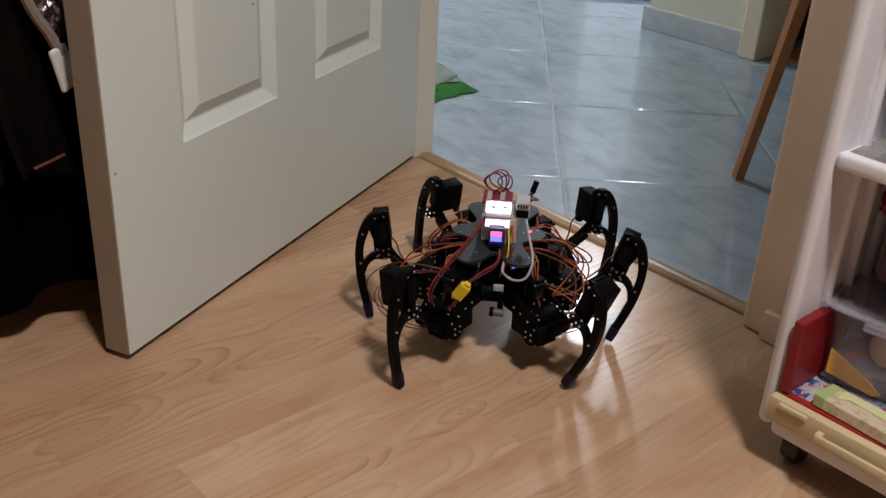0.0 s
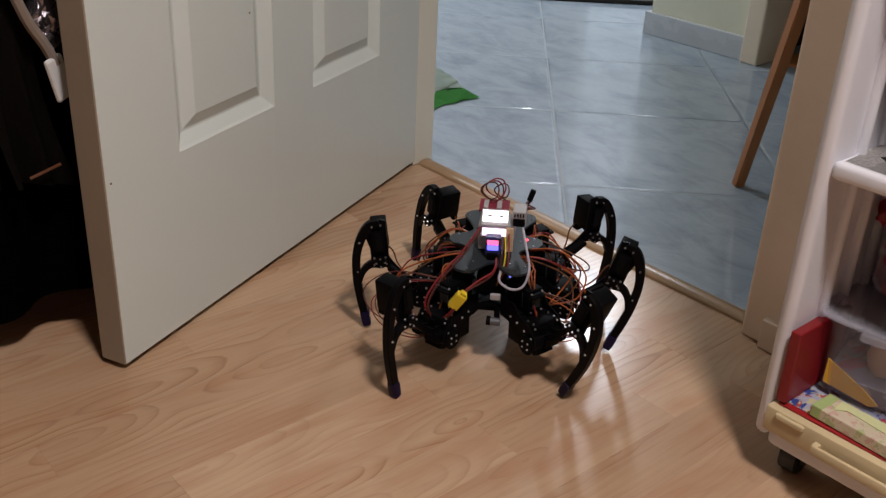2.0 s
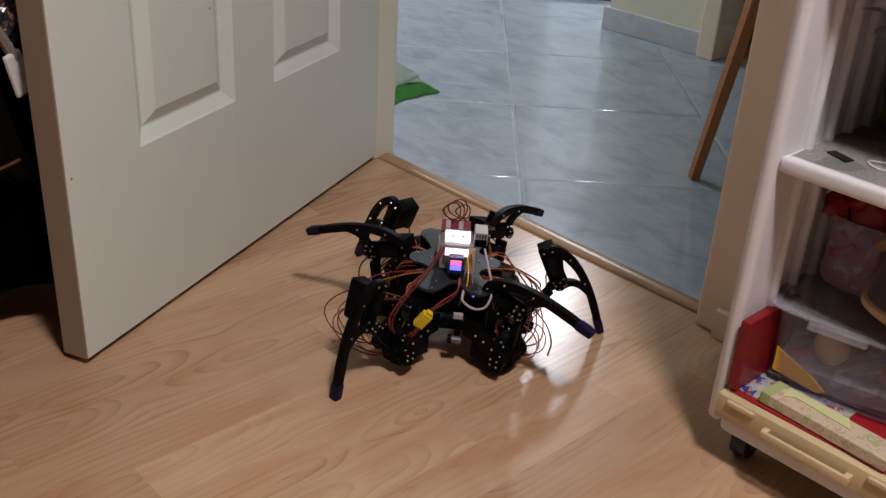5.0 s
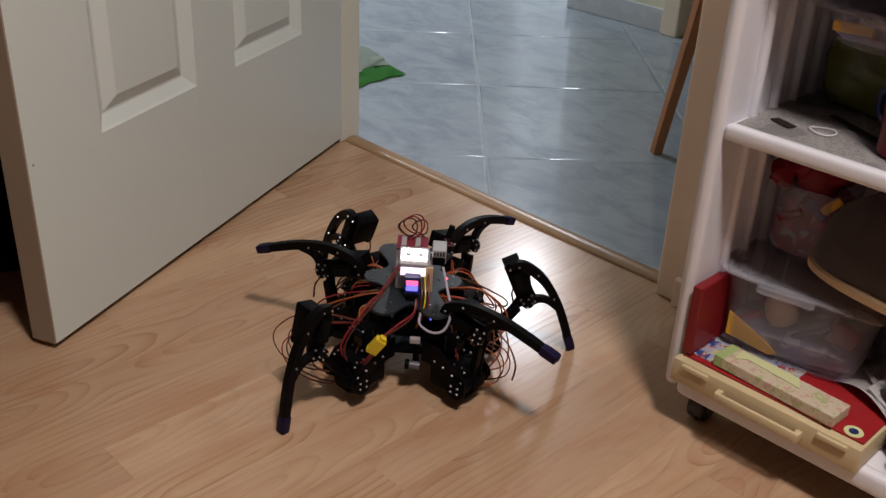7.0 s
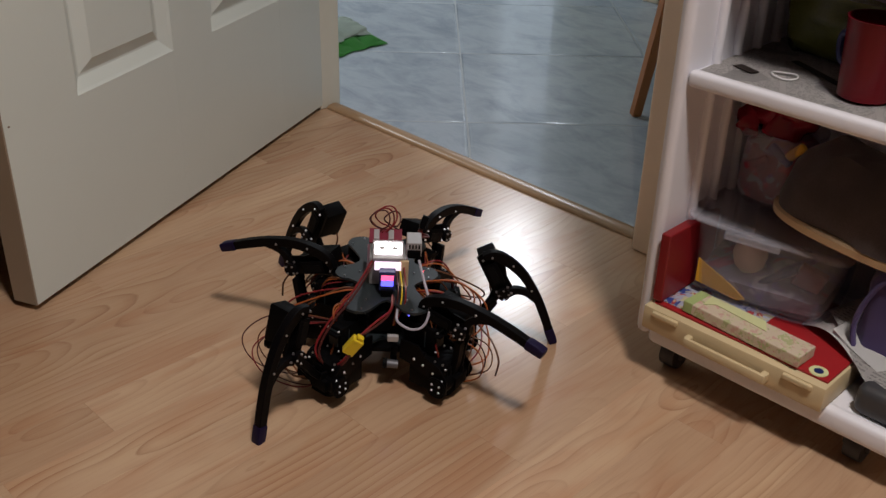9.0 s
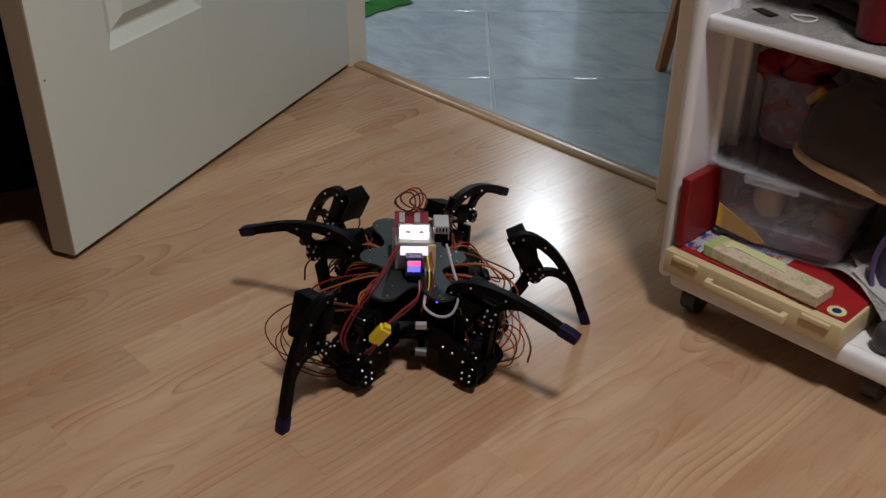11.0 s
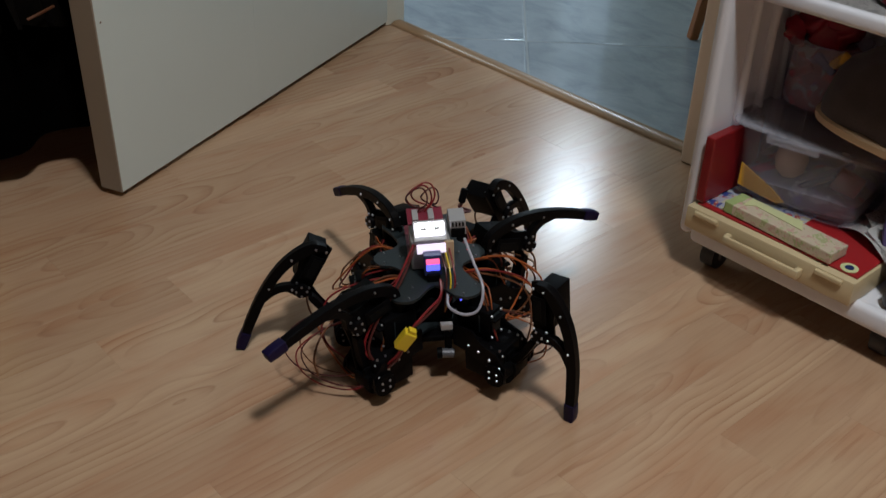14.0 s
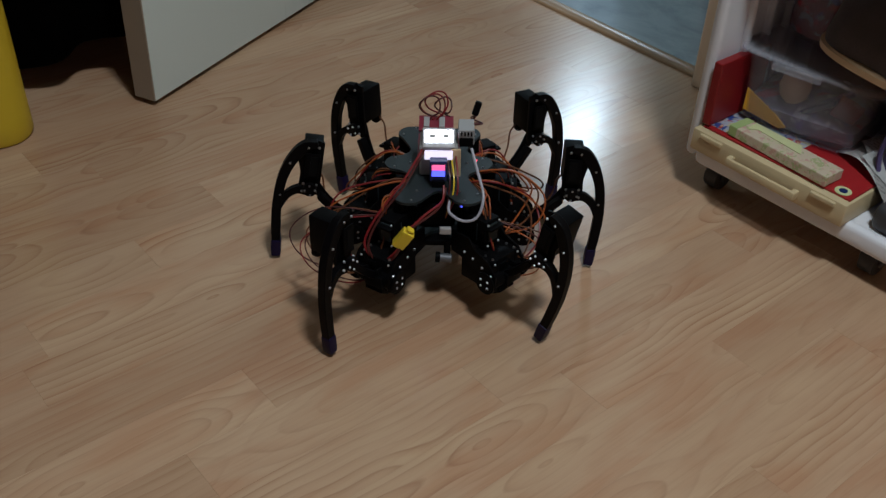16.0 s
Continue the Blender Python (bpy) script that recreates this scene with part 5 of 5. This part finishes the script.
def laminate_strips():
    rnd = random.Random(11)
    width, edge = 0.0645, 0.8381
    lengths = (0.31, 0.40, 0.49, 0.58)
    meshes = {}

    def strip(x, y1, y0):
        ln = round(y1 - y0, 3)
        if ln not in meshes:
            me = bpy.data.meshes.new("plank")
            bm = chamfered(width - 0.00005, ln - 0.00008, 0.0, -0.005, 0.00008)
            bm.to_mesh(me)
            bm.free()
            me.materials.append(M["laminate"])
            meshes[ln] = me
        ob = new("plank", meshes[ln])
        ob.parent = floor
        ob.location = (x + width / 2, (y0 + y1) / 2, 0.0)

    # cross joints that can be told, by strip
    known = {0: -0.882, 1: -0.977, 2: -0.706, 3: -0.632, 5: -0.348}
    for k in range(-33, 32):
        x = edge + k * width
        y = 0.0
        if k in known:
            y0 = known[k] + 0.40 if known[k] < -0.6 else known[k]
            strip(x, y, y0)
            y = y0
            if y0 != known[k]:
                strip(x, y, known[k])
                y = known[k]
        else:
            y0 = -0.133 if k % 2 else -round(rnd.uniform(0.16, 0.5), 2)
            strip(x, y, y0)
            y = y0
        while y > -2.85:
            y0 = y - lengths[rnd.randrange(4)]
            strip(x, y, y0)
            y = y0


def hall_tiles():
    half = (TILE - 0.0020) / 2

    def slab():
        """A tile with gently cushioned edges."""
        bm = bmesh.new()
        rings = []
        for inset, z in ((0.0, -0.005), (0.0, -0.0016), (0.0014, -0.0005), (0.0048, 0.0), (0.009, 0.0)):
            h = half - inset
            rings.append([bm.verts.new(p) for p in ((-h, -h, z), (h, -h, z), (h, h, z), (-h, h, z))])
        for a, b in zip(rings, rings[1:]):
            for k in range(4):
                bm.faces.new((a[k], a[(k + 1) % 4], b[(k + 1) % 4], b[k]))
        bm.faces.new(rings[-1])
        return bm

    me = bpy.data.meshes.new("tile")
    bm = slab()
    bm.to_mesh(me)
    bm.free()
    me.shade_smooth()
    me.materials.append(M["tile"])
    turn = radians(TILE_TURN)
    c, s = math.cos(turn), math.sin(turn)
    for i in range(-9, 9):
        for j in range(-9, 12):
            u, v = (i + 0.5) * TILE, (j + 0.5) * TILE
            x, y = TILE_AT[0] + c * u - s * v, TILE_AT[1] + s * u + c * v
            if not (-3.5 < x < 1.8 and -0.33 < y < 4.1):
                continue
            if y < 0.32:
                # tiles cut at the line of the partition
                bm = slab()
                bm.transform(pose(x, y, 0, 0, 0, TILE_TURN))
                bmesh.ops.bisect_plane(bm, geom=bm.verts[:] + bm.edges[:] + bm.faces[:], plane_co=(0, 0.012, 0), plane_no=(0, -1, 0), clear_outer=True)
                if not bm.faces:
                    bm.free()
                    continue
                cut = part("tile", bm, "tile", hall_floor)
                cut.data.shade_smooth()
                continue
            ob = new("tile", me)
            ob.parent = hall_floor
            ob.matrix_world = pose(x, y, 0, 0, 0, TILE_TURN)


laminate_strips()
hall_tiles()



# ---------------------------------------------------------------- the robot's walk
def motions():
    """Tripod gait: seconds, lifted tripod (0: none), body (x, y, lift, heading, pitch, roll),
    then for each leg the swing, the femur's rise and the tibia's spread in degrees."""
    gait = [
        (0, 0, (0.5085, -0.2975, 0.0060, -48.6, 1.4, 1.8), (13, 39, -5), (9, 40, -6), (-6, 19, 11), (0, 39, -24), (-8, 34, -18), (-11, 25, -6)),
        (4.4, 0, (0.5085, -0.2975, 0.0060, -48.6, 1.4, 1.8), (13, 39, -5), (9, 40, -6), (-6, 19, 11), (0, 39, -24), (-8, 34, -18), (-11, 25, -6)),
        (5, 1, (0.5151, -0.3053, -0.0260, -44.0, 0.5, -1.9), (3, 49, 13), (-25, 74, 72), (-7, 35, 24), (9, 80, 80), (6, 49, 25), (11, 78, 70)),
        (5.5, 1, (0.5347, -0.3253, -0.0260, -46.5, 0.2, -2.3), (-5, 49, 9), (8, 72, 77), (-14, 37, 22), (2, 77, 69), (19, 51, 23), (-3, 80, 65)),
        (6, 2, (0.5543, -0.3454, -0.0260, -41.9, 0.3, 4.0), (-8, 78, 77), (6, 50, 32), (-19, 99, 69), (11, 52, 5), (27, 72, 73), (1, 34, 21)),
        (6.5, 2, (0.5739, -0.3654, -0.0258, -39.8, -0.8, 4.2), (2, 81, 68), (-13, 55, 29), (-1, 101, 60), (20, 51, -2), (8, 67, 71), (2, 36, 21)),
        (7, 1, (0.5956, -0.3867, -0.0232, -45.7, 0.6, -1.6), (2, 49, 12), (-25, 73, 72), (-7, 34, 23), (10, 80, 80), (10, 46, 24), (10, 78, 72)),
        (7.5, 1, (0.6141, -0.3898, -0.0243, -46.5, 0.2, -2.3), (-5, 49, 9), (8, 72, 77), (-14, 37, 22), (2, 77, 69), (19, 51, 23), (-3, 80, 65)),
        (8, 2, (0.6263, -0.4050, -0.0270, -41.9, 0.3, 4.0), (-8, 78, 77), (6, 50, 32), (-19, 99, 69), (11, 52, 5), (27, 72, 73), (1, 34, 21)),
        (8.5, 2, (0.6441, -0.4286, -0.0266, -36.8, -1.9, 4.4), (3, 80, 67), (-14, 56, 30), (-2, 100, 63), (19, 50, -5), (8, 68, 72), (1, 38, 22)),
        (9, 1, (0.6552, -0.4435, -0.0290, -42.3, 0.4, -2.1), (4, 50, 15), (-26, 74, 72), (-7, 37, 25), (9, 80, 80), (3, 52, 26), (12, 78, 67)),
        (9.5, 1, (0.6701, -0.4565, -0.0295, -46.3, -1.2, -1.8), (-2, 50, 9), (4, 70, 73), (-9, 43, 25), (2, 76, 68), (19, 54, 24), (-4, 85, 66)),
        (10, 2, (0.6849, -0.4695, -0.0301, -39.2, 0.4, 3.7), (-9, 79, 79), (5, 49, 30), (-19, 99, 67), (6, 53, 4), (27, 75, 73), (2, 29, 24)),
        (10.5, 2, (0.6998, -0.4825, -0.0307, -33.9, -2.9, 3.7), (-0, 80, 69), (-12, 55, 29), (-2, 100, 60), (11, 50, -5), (6, 66, 69), (1, 34, 29)),
        (11, 1, (0.7146, -0.4956, -0.0313, -41.5, 0.9, -1.9), (3, 51, 16), (-26, 73, 72), (-8, 30, 28), (9, 81, 81), (4, 51, 26), (12, 81, 66)),
        (11.5, 1, (0.7295, -0.5086, -0.0319, -46.0, -2.6, -1.4), (1, 51, 9), (1, 67, 69), (-3, 50, 28), (1, 74, 66), (18, 58, 26), (-4, 90, 67)),
        (12, 2, (0.7447, -0.5294, -0.0242, -36.5, 0.4, 3.4), (-10, 80, 80), (4, 49, 28), (-19, 99, 66), (2, 54, 2), (26, 77, 72), (3, 24, 27)),
        (12.5, 2, (0.7521, -0.5418, -0.0275, -31.0, -3.8, 3.1), (-3, 80, 71), (-11, 55, 28), (-3, 101, 58), (3, 51, -6), (3, 65, 67), (1, 31, 36)),
        (13, 1, (0.7701, -0.5629, -0.0279, -40.7, 1.4, -1.7), (2, 52, 17), (-26, 73, 71), (-9, 24, 32), (9, 81, 81), (4, 50, 25), (13, 84, 65)),
        (13.5, 1, (0.7792, -0.5608, -0.0363, -44.5, -2.4, -1.4), (2, 53, 12), (4, 66, 69), (-2, 46, 33), (-0, 74, 66), (14, 61, 28), (-4, 90, 64)),
        (14, 2, (0.7944, -0.5842, -0.0277, -35.4, -0.9, 3.5), (-10, 79, 80), (4, 51, 30), (-19, 98, 69), (2, 54, 3), (27, 74, 73), (6, 29, 30)),
        (14.5, 2, (0.8064, -0.6002, -0.0284, -32.3, -4.0, 3.3), (-1, 81, 71), (-8, 55, 29), (-0, 99, 57), (5, 51, -5), (4, 67, 67), (8, 31, 38)),
        (15, 1, (0.8235, -0.6229, -0.0285, -40.7, -0.4, -1.5), (4, 51, 12), (-25, 72, 68), (-5, 36, 28), (5, 78, 75), (7, 51, 25), (6, 82, 61)),
        (15.5, 0, (0.8126, -0.6121, -0.0067, -40.4, -1.6, 1.7), (9, 45, 0), (2, 45, 10), (8, 59, -2), (2, 45, -10), (-1, 40, 0), (-14, 46, -2)),
        (16, 0, (0.8073, -0.6093, -0.0068, -40.3, -2.3, 1.9), (11, 42, 1), (5, 46, 9), (11, 62, -3), (1, 42, -14), (-2, 40, -2), (-16, 47, -1)),
    ]
    legs = ("front_right", "middle_right", "rear_right", "front_left", "middle_left", "rear_left")
    lifted = {0: (), 1: ("middle_right", "rear_left", "front_left"), 2: ("middle_left", "rear_right", "front_right")}

    def ease(f):
        f = min(1.0, max(0.0, f))
        return f * f * (3 - 2 * f)

    def at(t):
        k = max(i for i, row in enumerate(gait) if row[0] <= t + 1e-6)
        if k == len(gait) - 1:
            k -= 1
        a, b = gait[k], gait[k + 1]
        f = (t - a[0]) / (b[0] - a[0])
        g = ease(f)
        body = [p + (q - p) * g for p, q in zip(a[2], b[2])]
        angles = {}
        for i, key in enumerate(legs):
            up_a, up_b = key in lifted[a[1]], key in lifted[b[1]]
            if up_a and not up_b:
                w = ease(f / 0.5)
            elif up_b and not up_a:
                w = ease((f - 0.38) / 0.5)
            else:
                w = g
            angles[key] = [p + (q - p) * w for p, q in zip(a[3 + i], b[3 + i])]
        return body, angles

    times = [0.0] + [round(4.4 + 0.1 * i, 1) for i in range(117)]
    times[-1] = 16.0
    body_rows, leg_rows = [], {key: ([], [], []) for key in legs}
    for t in times:
        (x, y, z, yaw, pitch, roll), angles = at(t)
        m = Matrix.Translation((x, y, z + 0.1)) @ Euler((0, 0, radians(yaw))).to_matrix().to_4x4() @ Euler((radians(roll), 0, 0)).to_matrix().to_4x4()
        body_rows.append((t, m @ Euler((0, radians(pitch), 0)).to_matrix().to_4x4() @ Matrix.Translation((0, 0, -0.1))))
        for key in legs:
            cx, cy, turn = COXA[key]
            swing, rise, spread = angles[key]
            base = Matrix.Translation((cx, cy, 0)) @ pose(0, 0, 0, 0, 0, turn + swing)
            b = radians(rise)
            leg_rows[key][0].append((t, base))
            leg_rows[key][1].append((t, base @ pose(HIP_R, 0, HIP_Z, 0, -rise, 0)))
            leg_rows[key][2].append((t, base @ pose(HIP_R + FEMUR * math.cos(b), 0, HIP_Z + FEMUR * math.sin(b), 0, -spread, 0)))
    walk(robot, body_rows)
    for key in legs:
        for piece, rows in zip(LEGS[key], leg_rows[key]):
            walk(piece, rows)


motions()
